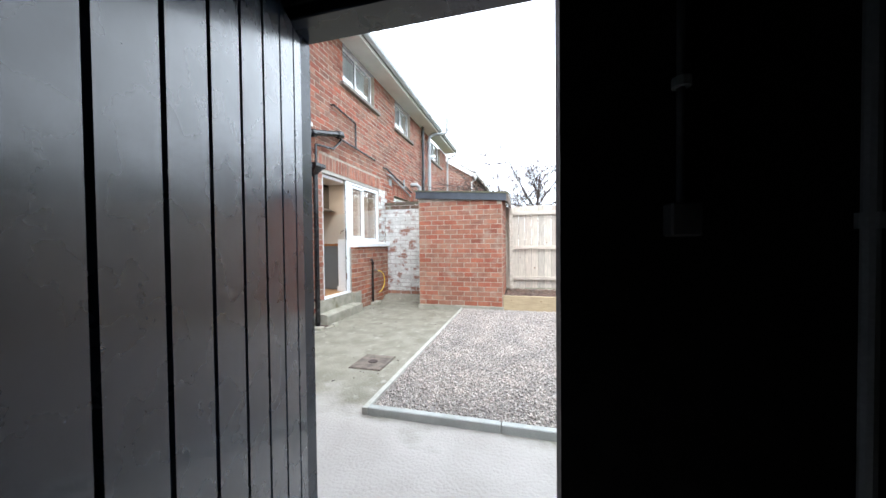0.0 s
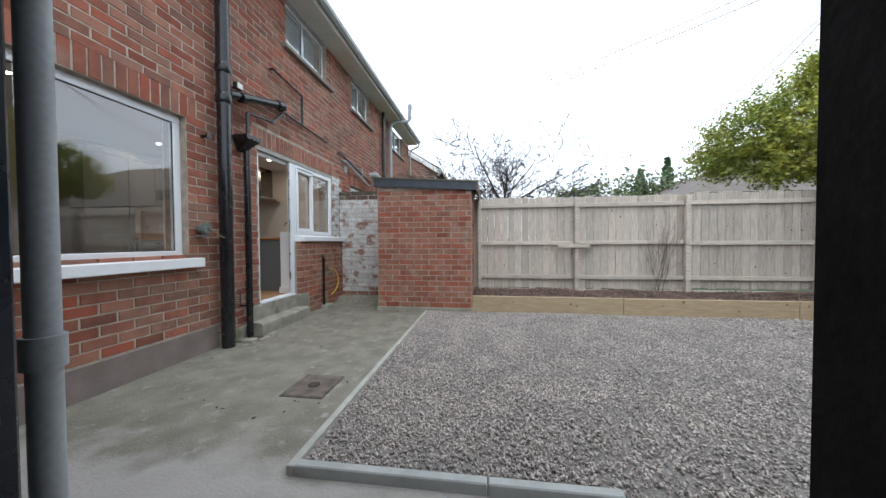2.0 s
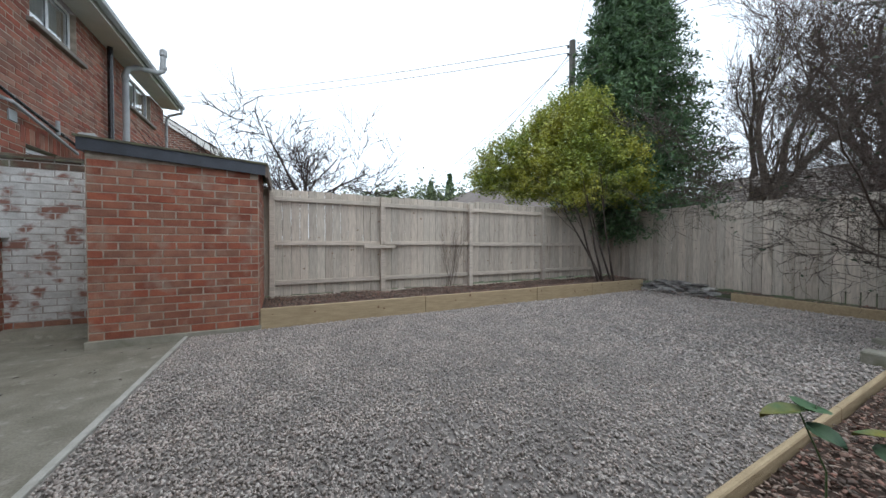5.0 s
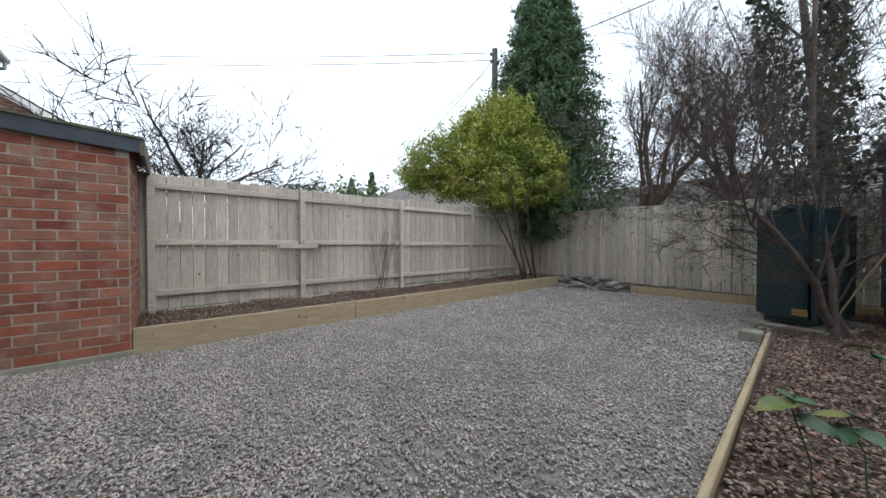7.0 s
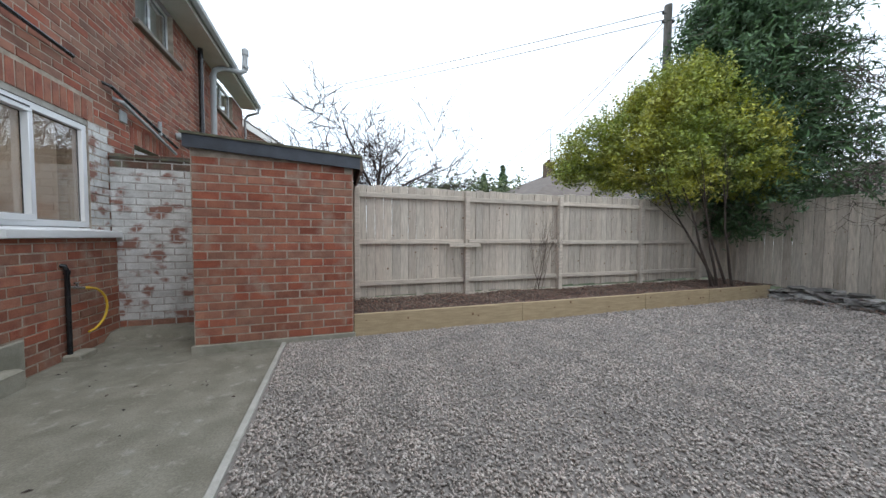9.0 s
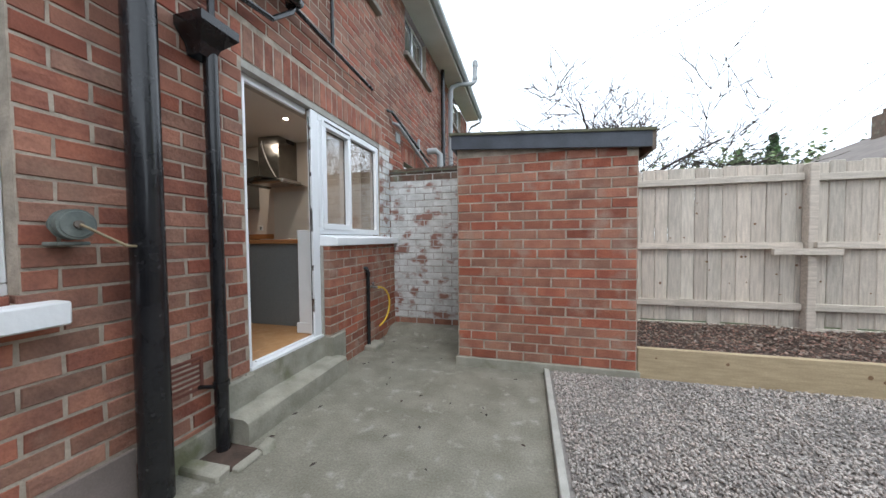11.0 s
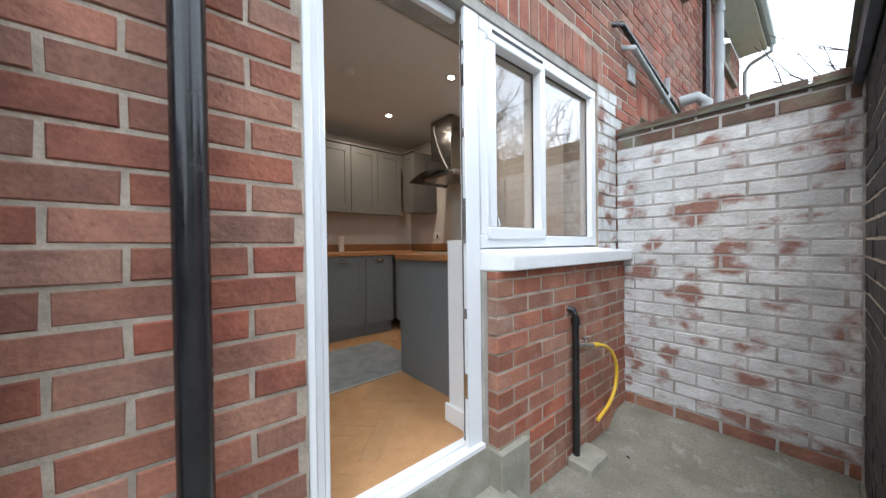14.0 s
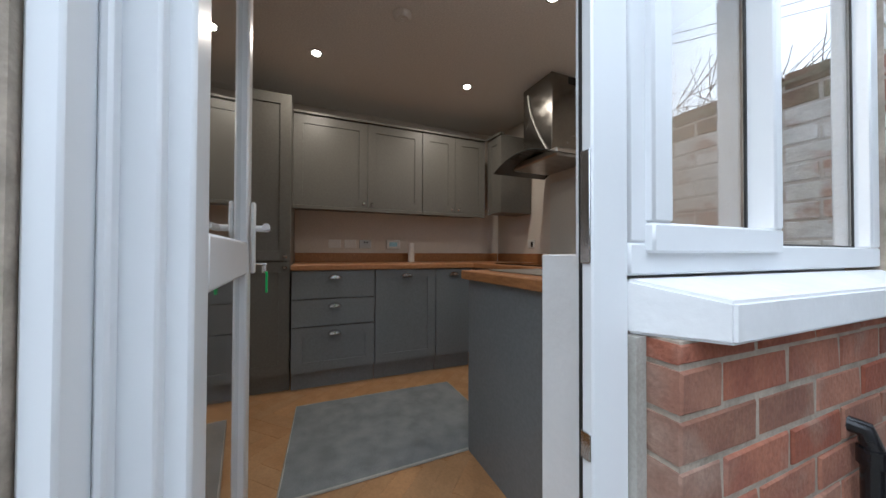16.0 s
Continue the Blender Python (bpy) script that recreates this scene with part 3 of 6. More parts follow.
# the thick white sill with its splayed end
bm = bmesh.new()
out = [(-2.225, 6.085), (-2.09, 6.18), (-2.085, 7.69), (-2.16, 7.69), (-2.19, 7.62), (-2.225, 7.4)]
top = [bm.verts.new((x, y, 1.33 if x < -2.2 else 1.297)) for x, y in out]
low = [bm.verts.new((x, y, 1.222)) for x, y in out]
bm.faces.new(top)
bm.faces.new(low[::-1])
for k in range(6):
    bm.faces.new((top[k], low[k], low[(k + 1) % 6], top[(k + 1) % 6]))
bmesh.ops.bevel(bm, geom=bm.edges[:], offset=0.006, segments=2, affect="EDGES")
smooth_sill = part("sill_kitchen", bm, PAINT_WHITE, None, "thick white painted masonry sill with a splayed end")
tagged(smooth_sill, kind="structure")
structure("render_strip", boxes((-2.27, -2.20, 6.086, 6.114, 0.36, 1.22)), RENDER_GREY, "grey cement strip beside the door frame")
structure("lintel_soffit", boxes((-2.44, -2.208, 5.265, 7.333, 2.474, 2.529)), RENDER_GREY, "grey rendered underside of the lintel")

door = thing("door_1", "white upvc half glazed back door standing wide open", "door", (-2.3, 5.34, 0.38), kind="structure")
at = door.location.copy()
smooth_part("door_frame", local(boxes((-2.35, -2.286, 5.264, 5.344, 0.36, 2.47), (-2.24, -2.213, 5.99, 6.084, 0.36, 2.47), (-2.285, -2.242, 6.02, 6.084, 0.36, 2.47), (-2.30, -2.268, 5.2955, 5.989, 2.42, 2.473),
                                      (-2.285, -2.213, 5.264, 5.294, 0.386, 2.404), (-2.285, -2.262, 5.2945, 5.308, 0.386, 2.404), bevel=0.004), at), UPVC, door, "white moulded door frame")
smooth_part("threshold", local(boxes((-2.30, -2.19, 5.265, 6.083, 0.36, 0.385), (-2.26, -2.24, 5.355, 5.988, 0.386, 0.40), bevel=0.003), at), UPVC, door, "white threshold strip")
part("seal", local(boxes((-2.249, -2.2415, 5.994, 6.018, 0.41, 2.40)), at), CABLE, door)
for z0, z1 in ((0.62, 0.74), (1.0, 1.05), (1.36, 1.57), (1.86, 1.9), (2.1, 2.2), (2.28, 2.31)):
    part("keep", local(boxes((-2.238, -2.216, 5.986, 5.9896, z0, z1), bevel=0.001), at), CHROME, door, "small steel lock keep")
structure("jamb_inner", boxes((-2.47, -2.286, 6.09, 7.3, 0.38, 1.375), bevel=0.003), PAINT_WHITE, "white plastered end of the wall below the window")
structure("skirting_jamb", boxes((-2.485, -2.29, 6.07, 6.088, 0.38, 0.48), bevel=0.004), PAINT_WHITE, "white skirting piece")

# the open leaf, its own x along the leaf from the hinge
leaf = thing("door_leaf", "", "", (0, 0, 0))
leaf.parent = door
leaf.location = (-0.01, 0.008, 0.0)
leaf.rotation_euler = (0, 0, radians(180 + 3.4))
del_rows = [(0.0, 0.09, 0.02, 2.0), (0.62, 0.71, 0.02, 2.0), (0.09, 0.62, 0.02, 0.13), (0.09, 0.62, 0.93, 1.03), (0.09, 0.62, 1.91, 2.0)]
smooth_part("stile", boxes(*[(a, b, -0.025, 0.025, c, d) for a, b, c, d in del_rows], bevel=0.006), UPVC, leaf, "white upvc door stiles and rails")
for c, d in ((0.13, 0.93), (1.03, 1.91)):
    p = part("pane", boxes((0.088, 0.622, -0.006, 0.006, c - 0.003, d + 0.003)), GLASS, leaf, "clear glass door pane")
    p.visible_shadow = False
for s in (-1, 1):
    smooth_part("door_handle", tubes(([(0.665, s * 0.03, 1.075), (0.665, s * 0.075, 1.075), (0.56, s * 0.078, 1.075)], 0.011)), PAINT_WHITE, leaf, "white lever handle")
    smooth_part("backplate", boxes((0.648, 0.682, s * 0.036 - 0.006, s * 0.036 + 0.006, 0.93, 1.16), bevel=0.004), PAINT_WHITE, leaf)
part("key", tubes(([(0.665, -0.04, 0.96), (0.665, -0.075, 0.96)], 0.004), ([(0.665, -0.068, 0.955), (0.665, -0.068, 0.93)], 0.008)), CHROME, leaf, "steel key in the lock")
part("key_tag", boxes((0.652, 0.678, -0.078, -0.072, 0.865, 0.935), bevel=0.002), GREEN_TAG, leaf, "bright green key tag")

# ---- steps ----
step = thing("door_step", "worn concrete step below the back door", "step", (-2.1, 5.6, 0))
part("riser", local(boxes((-2.28, -2.19, 5.22, 6.12, 0.0, 0.36), bevel=0.006), step.location), CONCRETE_STEP, step)
bm = boxes((-2.19, -2.0, 5.04, 6.16, -0.02, 0.165))
bmesh.ops.subdivide_edges(bm, edges=bm.edges[:], cuts=5, use_grid_fill=True)
for v in bm.verts:
    n = noise.noise(v.co * 5) * 0.02
    v.co += Vector((n, n * 0.6, n * 0.5 - (0.02 if v.co.x > -2.02 and v.co.z > 0.15 else 0)))
smooth_part("tread", local(bm, step.location), CONCRETE_STEP, step, "worn rounded concrete tread")
for n, (y0, y1, z1, lab) in enumerate(((6.11, 6.34, 0.35, "grey concrete block at the foot of the brick pier"), (5.05, 5.28, 0.35, "grey concrete block at the foot of the brick pier"))):
    tagged(part("padstone", boxes((-2.26, -2.17 if y0 < 6 else -2.115, y0, y1, 0.0, z1), bevel=0.008), CONCRETE_STEP, None, lab), category="block", group="padstones")
drain = thing("drain_gully", "open dark gully with a pale mortar lip below the waste pipe", "drain", (-2.1, 4.95, 0))
part("gully", boxes((-0.1, 0.19, -0.11, 0.085, -0.05, 0.006)), SOIL, drain)
structure("plinth_patch", boxes((FACE - 0.01, -2.172, 4.585, 5.045, -0.02, 0.15), bevel=0.01), CONCRETE_STEP, "rough mossy cement patch at the foot of the wall")
bm = boxes((-0.09, 0.2, -0.2, -0.11, -0.02, 0.04), (0.19, 0.25, -0.108, 0.085, -0.02, 0.022), (0.2, 0.27, 0.05, 0.14, -0.02, 0.05), bevel=0.012)
for v in bm.verts:
    v.co += noise.noise_vector(v.co * 9) * 0.018
smooth_part("lip", bm, CONCRETE_STEP, drain, "pale rough mortar lip")
tagged(part("manhole_cover", boxes((-0.735, -0.40, 3.60, 3.98, -0.01, 0.012), bevel=0.004), IRON, None, "rusty square iron manhole cover set in concrete"), category="manhole cover")
cover = bpy.data.objects["manhole_cover"]
part("cover_eye", tubes(([(-0.568, 3.79, 0.004), (-0.568, 3.79, 0.0165)], 0.05), seg=20), BARK_DARK, cover, "round keyhole plug")
part("cover_rim", boxes((-0.745, -0.739, 3.59, 3.99, -0.01, 0.008), (-0.396, -0.39, 3.59, 3.99, -0.01, 0.008), (-0.739, -0.396, 3.59, 3.596, -0.01, 0.008), (-0.739, -0.396, 3.984, 3.99, -0.01, 0.008)), IRON, cover)

# ---- pipes on the house ----
soil = thing("soil_stack", "black gloss cast iron soil pipe fixed to the brick wall", "pipe", (-2.09, 4.60, 0))
at = soil.location
smooth_part("pipe", local(tubes(([(-2.09, 4.60, 0.0), (-2.09, 4.60, 5.6)], 0.068), seg=20), at), BLACK_PIPE, soil)
for z in (2.78, 3.12):
    smooth_part("collar", local(tubes(([(-2.09, 4.60, z), (-2.09, 4.60, z + 0.02), (-2.09, 4.60, z + 0.1), (-2.09, 4.60, z + 0.12)], [0.07, 0.082, 0.082, 0.07]), seg=20), at), BLACK_PIPE, soil)
smooth_part("branch", local(tubes(([(-2.1, 4.68, 2.93), (-2.09, 5.62, 3.19)], 0.05), ([(-2.09, 4.85, 2.965), (-2.09, 4.93, 2.99)], 0.064), ([(-2.09, 5.53, 3.165), (-2.09, 5.66, 3.2)], 0.064), seg=18), at), BLACK_PIPE, soil, "black branch pipe with ribbed collars")
smooth_part("branch_elbow", local(tubes(([(-2.09, 5.64, 3.2), (-2.1, 5.72, 3.2), (-2.25, 5.74, 3.2)], 0.048)), at), BLACK_PIPE, soil)
waste = thing("waste_pipe", "black downpipe with a hopper head beside the back door", "pipe", (-2.12, 4.94, 0))
at = waste.location
smooth_part("pipe", local(tubes(([(-2.12, 4.975, 0.0), (-2.12, 4.975, 2.38)], 0.038), seg=16), at), BLACK_PIPE, waste)
bm = bmesh.new()
rings = []
for z, w, d in ((2.34, 0.045, 0.045), (2.40, 0.06, 0.06), (2.47, 0.115, 0.10), (2.52, 0.115, 0.10), (2.52, 0.1, 0.085), (2.44, 0.06, 0.06)):
    rings.append([bm.verts.new(Vector((-2.19 + (d * 2 if sx > 0 else 0), 4.94 + sy * w, z))) for sx, sy in ((-1, -1), (1, -1), (1, 1), (-1, 1))])
for a, b in zip(rings, rings[1:]):
    for k in range(4):
        bm.faces.new((a[k], a[(k + 1) % 4], b[(k + 1) % 4], b[k]))
part("hopper", local(bm, at), BLACK_PIPE, waste, "black cast hopper head")
part("feed_pipe", local(tubes(([(-2.1, 4.97, 2.5), (-2.1, 4.97, 2.82), (-2.12, 5.0, 2.84), (-2.12, 5.46, 2.9), (-2.11, 5.66, 3.08), (-2.12, 5.7, 3.14), (-2.14, 7.05, 3.1)], 0.02)), at), BLACK_PIPE, waste)
part("clip", local(tubes(([(-2.12, 4.975, 0.4), (-2.12, 4.975, 0.43)], 0.046), ([(-2.2, 4.9, 0.415), (-2.12, 4.93, 0.415)], 0.012)), at), BLACK_PIPE, waste)
for name, pts, r, mat, lab in (
    ("overflow_pipe", [(-2.21, 5.54, 3.68), (-2.15, 5.54, 3.68), (-2.15, 6.24, 3.62), (-2.15, 6.26, 3.59), (-2.15, 6.26, 3.13)], 0.018, BLACK_PIPE, "thin black waste pipe stepping down the brick wall"),
    ("neighbour_waste_pipe", [(-2.21, 7.6, 3.07), (-2.14, 7.62, 3.05), (-2.14, 9.3, 2.74)], 0.022, BLACK_PIPE, "old dark sloping waste pipe on the neighbouring wall"),
    ("neighbour_waste_pipe", [(-2.21, 7.78, 2.96), (-2.12, 7.8, 2.93), (-2.12, 9.2, 2.62)], 0.022, GREY_PIPE, "grey sloping waste pipe on the neighbouring wall"),
    ("neighbour_downpipe", [(-2.12, 10.35, 1.0), (-2.12, 10.35, 4.98)], 0.045, BLACK_PIPE, "dark brown vertical downpipe by the grey vent"),
    ("flue_elbow", [(-2.21, 9.45, 2.98), (-2.05, 9.5, 3.0), (-1.98, 9.55, 2.93), (-1.98, 9.58, 2.55)], 0.06, GREY_PIPE, "pale grey flue elbow turned down"),
    ("small_vent_pipe", [(-2.2, 8.75, 2.78), (-2.14, 8.75, 2.8), (-2.14, 8.75, 3.0)], 0.025, GREY_PIPE, "short grey vent pipe with a cap"),
):
    tagged(smooth_part(name, tubes((pts, r), seg=12), mat, None, label=lab), category="pipe")
vent = thing("vent_stack", "grey plastic vent pipe bending out past the eaves", "pipe", (-2.1, 10.9, 0))
at = vent.location
smooth_part("pipe", local(tubes(([(-2.08, 10.9, 1.0), (-2.08, 10.9, 4.72), (-2.05, 10.92, 4.85), (-1.9, 11.0, 4.95), (-1.62, 11.15, 4.98), (-1.55, 11.2, 5.05), (-1.53, 11.2, 5.42)], 0.055), seg=16), at), GREY_PIPE, vent)
for p, q in (((-2.08, 10.9, 4.6), (-2.08, 10.9, 4.7)), ((-1.54, 11.2, 5.1), (-1.53, 11.2, 5.17)), ((-2.08, 10.9, 2.9), (-2.08, 10.9, 3.0))):
    smooth_part("collar", local(tubes((((p), (q)), 0.068), seg=16), at), GREY_PIPE, vent)
smooth_part("cowl", local(tubes(([(-1.53, 11.2, 5.4), (-1.53, 11.2, 5.52), (-1.53, 11.2, 5.56)], [0.07, 0.07, 0.03]), seg=12), at), GREY_PIPE, vent)
gas = thing("gas_riser", "black gas pipe rising from the ground with a yellow hose tap", "pipe", (-2.105, 6.8, 0))
at = gas.location
smooth_part("pipe", local(tubes(([(-2.105, 6.8, -0.02), (-2.105, 6.8, 0.9), (-2.115, 6.79, 0.945), (-2.17, 6.77, 0.955)], 0.021), ([(-2.105, 6.8, 0.86), (-2.105, 6.8, 0.9)], 0.027), seg=14), at), BLACK_PIPE, gas)
part("block", local(boxes((-2.14, -1.99, 6.74, 6.98, -0.02, 0.06), bevel=0.015), at), CONCRETE_STEP, gas)
smooth_part("tap", local(tubes(([(-2.105, 6.82, 0.73), (-2.08, 6.97, 0.70)], 0.016), ([(-2.09, 6.9, 0.72), (-2.09, 6.9, 0.76)], 0.012), ([(-2.09, 6.86, 0.765), (-2.09, 6.94, 0.765)], 0.008)), at), CHROME, gas, "small brass and steel tap")
pts = [(-2.08, 6.97, 0.70)] + [(-2.07 + 0.02 * math.sin(a), 6.99 + 0.27 * math.sin(a), 0.46 + 0.235 * math.cos(a)) for a in (0.2, 0.5, 0.8, 1.1, 1.4, 1.7, 2.0, 2.3, 2.6, 2.85)] + [(-2.05, 6.97, 0.235)]
smooth_part("hose", local(tubes((pts, 0.0115), seg=10), at), YELLOW, gas, "curved yellow hose")
smooth_part("hose_nut", local(tubes(([(-2.085, 6.96, 0.702), (-2.078, 7.04, 0.69)], 0.017)), at), YELLOW, gas)
reel = thing("line_reel", "weathered green clothes line reel on the brick wall", "washing line reel", (-2.13, 4.35, 1.355))
smooth_part("drum", tubes(([(-0.07, 0, 0), (0.0, 0, 0)], 0.035), ([(0.0, 0, 0), (0.012, 0, 0), (0.045, 0, 0), (0.055, 0, 0)], [0.052, 0.058, 0.058, 0.052]), seg=24), HOSE_GREEN, reel)
part("bracket", boxes((-0.07, 0.03, -0.05, 0.05, -0.085, -0.07), bevel=0.003), HOSE_GREEN, reel)
smooth_part("drum_rim", tubes(([(0.001, 0, 0), (0.008, 0, 0)], 0.063), ([(0.043, 0, 0), (0.05, 0, 0)], 0.062), seg=24), HOSE_GREEN, reel)
part("hub", tubes(([(0.056, 0, 0), (0.066, 0, 0)], 0.016)), IRON, reel, "rusty hub bolt")
part("crank", tubes(([(0.066, 0.0, 0.0), (0.095, 0.075, -0.055), (0.11, 0.125, -0.09)], 0.006), ([(0.11, 0.12, -0.09), (0.085, 0.175, -0.093)], 0.0055), seg=8), STRIP_TAN, reel, "tan coated bent crank rod")
light = thing("flood_light", "small black wall flood light by the soil pipe", "wall light", (-2.15, 4.86, 3.1))
part("arm", tubes(([(-0.06, 0, 0), (0.0, 0, 0)], 0.012)), BLACK_PIPE, light)
part("lamp_head", boxes((-0.01, 0.05, -0.05, 0.05, -0.035, 0.045), bevel=0.008), BLACK_PIPE, light)
part("lens", boxes((0.051, 0.054, -0.04, 0.04, -0.028, 0.038)), PLASTIC_WHITE, light)
tagged(smooth_part("wall_hook", tubes(([(-2.21, 4.42, 2.36), (-2.12, 4.42, 2.36)], 0.018), ([(-2.13, 4.42, 2.36), (-2.11, 4.42, 2.36)], 0.03)), BLACK_PIPE, None, label="small rusty round wall fixing on the brickwork"), category="wall fixing")
air = thing("air_brick", "dark clay air brick low in the brick wall", "air brick", (-2.2, 4.81, 0.42))
part("air_brick_frame", boxes((-0.02, 0.004, -0.12, 0.12, -0.02, 0.0), (-0.02, 0.004, -0.12, 0.12, 0.16, 0.18), (-0.02, 0.004, -0.12, -0.1, 0, 0.16), (-0.02, 0.004, 0.1, 0.12, 0, 0.16), bevel=0.003), TERRACOTTA, air)
part("air_brick_backing", boxes((-0.03, -0.016, -0.1, 0.1, 0, 0.16)), SOIL, air)
for k in range(5):
    part("louvre", boxes((-0.016, 0.002, -0.1, 0.1, 0.012 + k * 0.03, 0.028 + k * 0.03), bevel=0.002), TERRACOTTA, air)
upper = thing("air_brick", "dark clay air brick high in the brick wall", "air brick", (-2.2, 4.93, 2.66))
for k in range(5):
    part("louvre", boxes((-0.016, 0.002, -0.1, 0.1, 0.012 + k * 0.03, 0.028 + k * 0.03), bevel=0.002), TERRACOTTA, upper)
tagged(part("vent_plate", boxes((-2.2, -2.18, 7.88, 8.02, 2.72, 2.86), bevel=0.004), GREY_PIPE, None, "small grey vent plate on the neighbouring wall"), category="vent")

# ---- back fence ----
FY = 7.80
fence = thing("boundary_fence", "weathered close boarded timber fence with posts and three rails", "fence", (0.6, FY, 0))


def board_mesh(name, w, h, t, mat):
    bm = boxes((-w / 2, w / 2, 0, t, 0, h), bevel=0.005)
    me = bpy.data.meshes.new(name)
    bm.to_mesh(me)
    bm.free()
    me.materials.append(mat)
    return me


b_meshes = [board_mesh("board", w, 1.78, 0.018, FENCE) for w in (0.1305, 0.1325, 0.1295, 0.132)]
x = 0.68
k = 0
while x < 9.3:
    ob = new("board", b_meshes[(k * 7 + k // 5) % 4])
    ob.parent = fence
    ob.location = (x - 0.6, random.uniform(-0.003, 0.004), 0.28 + random.uniform(-0.012, 0.012) + (0.03 if x > 4.6 else 0))
    ob.rotation_euler = (0, radians(random.uniform(-0.05, 0.05)), 0)
    x += 0.135
    k += 1
posts = (0.73, 2.58, 4.53, 6.63, 8.46)
for k, px in enumerate(posts):
    bm = boxes((px - 0.64, px - 0.56, -0.105, -0.008, 0.1, 2.02 + 0.02 * (k % 2)), bevel=0.006)
    part("post", bm, RAIL, fence)
for a, b in zip(posts, posts[1:]):
    for z, off in ((1.86, 0.0), (1.13, -0.02), (0.47, 0.0)):
        w = random.uniform(-0.012, 0.012)
        bm = boxes((a - 0.555, b - 0.645, -0.05, -0.004, z + w, z + w + 0.075), bevel=0.004)
        part("rail", bm, RAIL, fence)
part("rail", boxes((1.62, 2.2, -0.155, -0.108, 1.075, 1.14), bevel=0.004), RAIL, fence, "short spliced rail piece")
part("rail", boxes((1.98, 2.32, -0.155, -0.108, 1.15, 1.21), bevel=0.004), RAIL, fence, "short spliced rail piece")
part("gravel_board", boxes((0.08, 8.7, -0.003, 0.018, 0.12, 0.272), bevel=0.004), FENCE, fence, "low horizontal gravel board")

fence2 = thing("boundary_fence", "weathered vertical board fence, smooth side facing the yard", "fence", (9.25, 3, 0))
me = board_mesh("board", 0.14, 1.82, 0.02, FENCE)
y = 7.75
k = 0
while y > -2.2:
    ob = new("board", me)
    ob.parent = fence2
    gap = 0.1475 if y > 3.7 else 0.156
    ob.location = (random.uniform(-0.003, 0.003), y - 3, 0.22 + random.uniform(-0.015, 0.015) - max(0, 5 - y) * 0.02)
    ob.rotation_euler = (0, 0, radians(-90))
    y -= gap
for z in (0.6, 1.7):
    part("rail", boxes((0.03, 0.07, -5.2, 4.75, z, z + 0.08)), RAIL, fence2)

knot_bm = tubes(([(0, 0, 0), (0, 0.006, 0)], 0.011), seg=8)
knot_mesh = bpy.data.meshes.new("knot")
knot_bm.to_mesh(knot_mesh)
knot_bm.free()
knot_mesh.materials.append(KNOT)
for k in range(120):
    ob = new("knot", knot_mesh)
    q = random.uniform(0.5, 1.3)
    ob.scale = (q, 1, q * random.uniform(0.7, 1.3))
    if k < 70:
        ob.parent = fence
        ob.location = (random.uniform(0.3, 8.2), -0.005, random.choice((random.uniform(0.6, 1.1), random.uniform(1.25, 1.8))))
    else:
        ob.parent = fence2
        ob.location = (-0.006, random.uniform(-1.5, 4.6), random.uniform(0.35, 1.9))
        ob.rotation_euler = (0, 0, radians(-90))

# ---- raised beds ----
def sleeper(name, p, q, z0, z1, thick, lab, group):
    p, q = Vector(p), Vector(q)
    d = (q - p).length
    ob = part(name, boxes((0, d, 0, thick, z0, z1), bevel=0.006), SLEEPER, None, lab)
    ob.location = (p.x, p.y, 0)
    ob.rotation_euler = (0, 0, math.atan2(q.y - p.y, q.x - p.x))
    return tagged(ob, category="timber sleeper", group=group)


xs = [0.625, 2.99, 5.4, 7.0, 8.84]
for a, b in zip(xs, xs[1:]):
    ob = sleeper("timber_sleeper", (a, 6.61), (b - 0.006, 6.61), -0.02, 0.30 + random.uniform(-0.006, 0.006), 0.05, "new pale treated timber sleeper holding the planted bed", "back bed sleepers")
    for n in range(4):
        u, z = random.uniform(0.1, b - a - 0.1), random.uniform(0.1, 0.26)
        part("knot", tubes(([(u, 0.004, z), (u, -0.0015, z)], random.uniform(0.008, 0.02)), seg=9), KNOT, ob)
sleeper("timber_sleeper", (8.86, 4.9), (8.82, 2.95), -0.02, 0.2, 0.05, "new pale treated timber sleeper along the side fence", "side bed sleepers")
sleeper("timber_sleeper", (8.815, 2.94), (8.8, 1.0), -0.02, 0.2, 0.05, "new pale treated timber sleeper along the side fence", "side bed sleepers")
for a, b, y0, y1 in ((2.0, 4.1, 2.47, 2.49), (4.106, 6.14, 2.49, 2.51)):
    ob = sleeper("timber_edging", (a, y0), (b, y1), -0.02, 0.13, 0.035, "thin pale timber edging of the bark bed", "bark bed edging")


def bed(name, outline, z, label, amp=0.04):
    """A lumpy bed surface over a convex outline given as x0, x1, y0, y1."""
    x0, x1, y0, y1 = outline
    nx, ny = int((x1 - x0) / 0.1) + 1, int((y1 - y0) / 0.1) + 1
    verts, faces = [], []
    for i in range(nx + 1):
        for j in range(ny + 1):
            X, Y = x0 + (x1 - x0) * i / nx, y0 + (y1 - y0) * j / ny
            verts.append((X, Y, z + amp * noise.noise(Vector((X * 1.5, Y * 1.5, 0)))))
    for i in range(nx):
        for j in range(ny):
            k = i * (ny + 1) + j
            faces.append((k, k + ny + 1, k + ny + 2, k + 1))
    ob = new(name, mesh_of(name, verts, faces, SOIL))
    return tagged(ob, label, kind="structure")


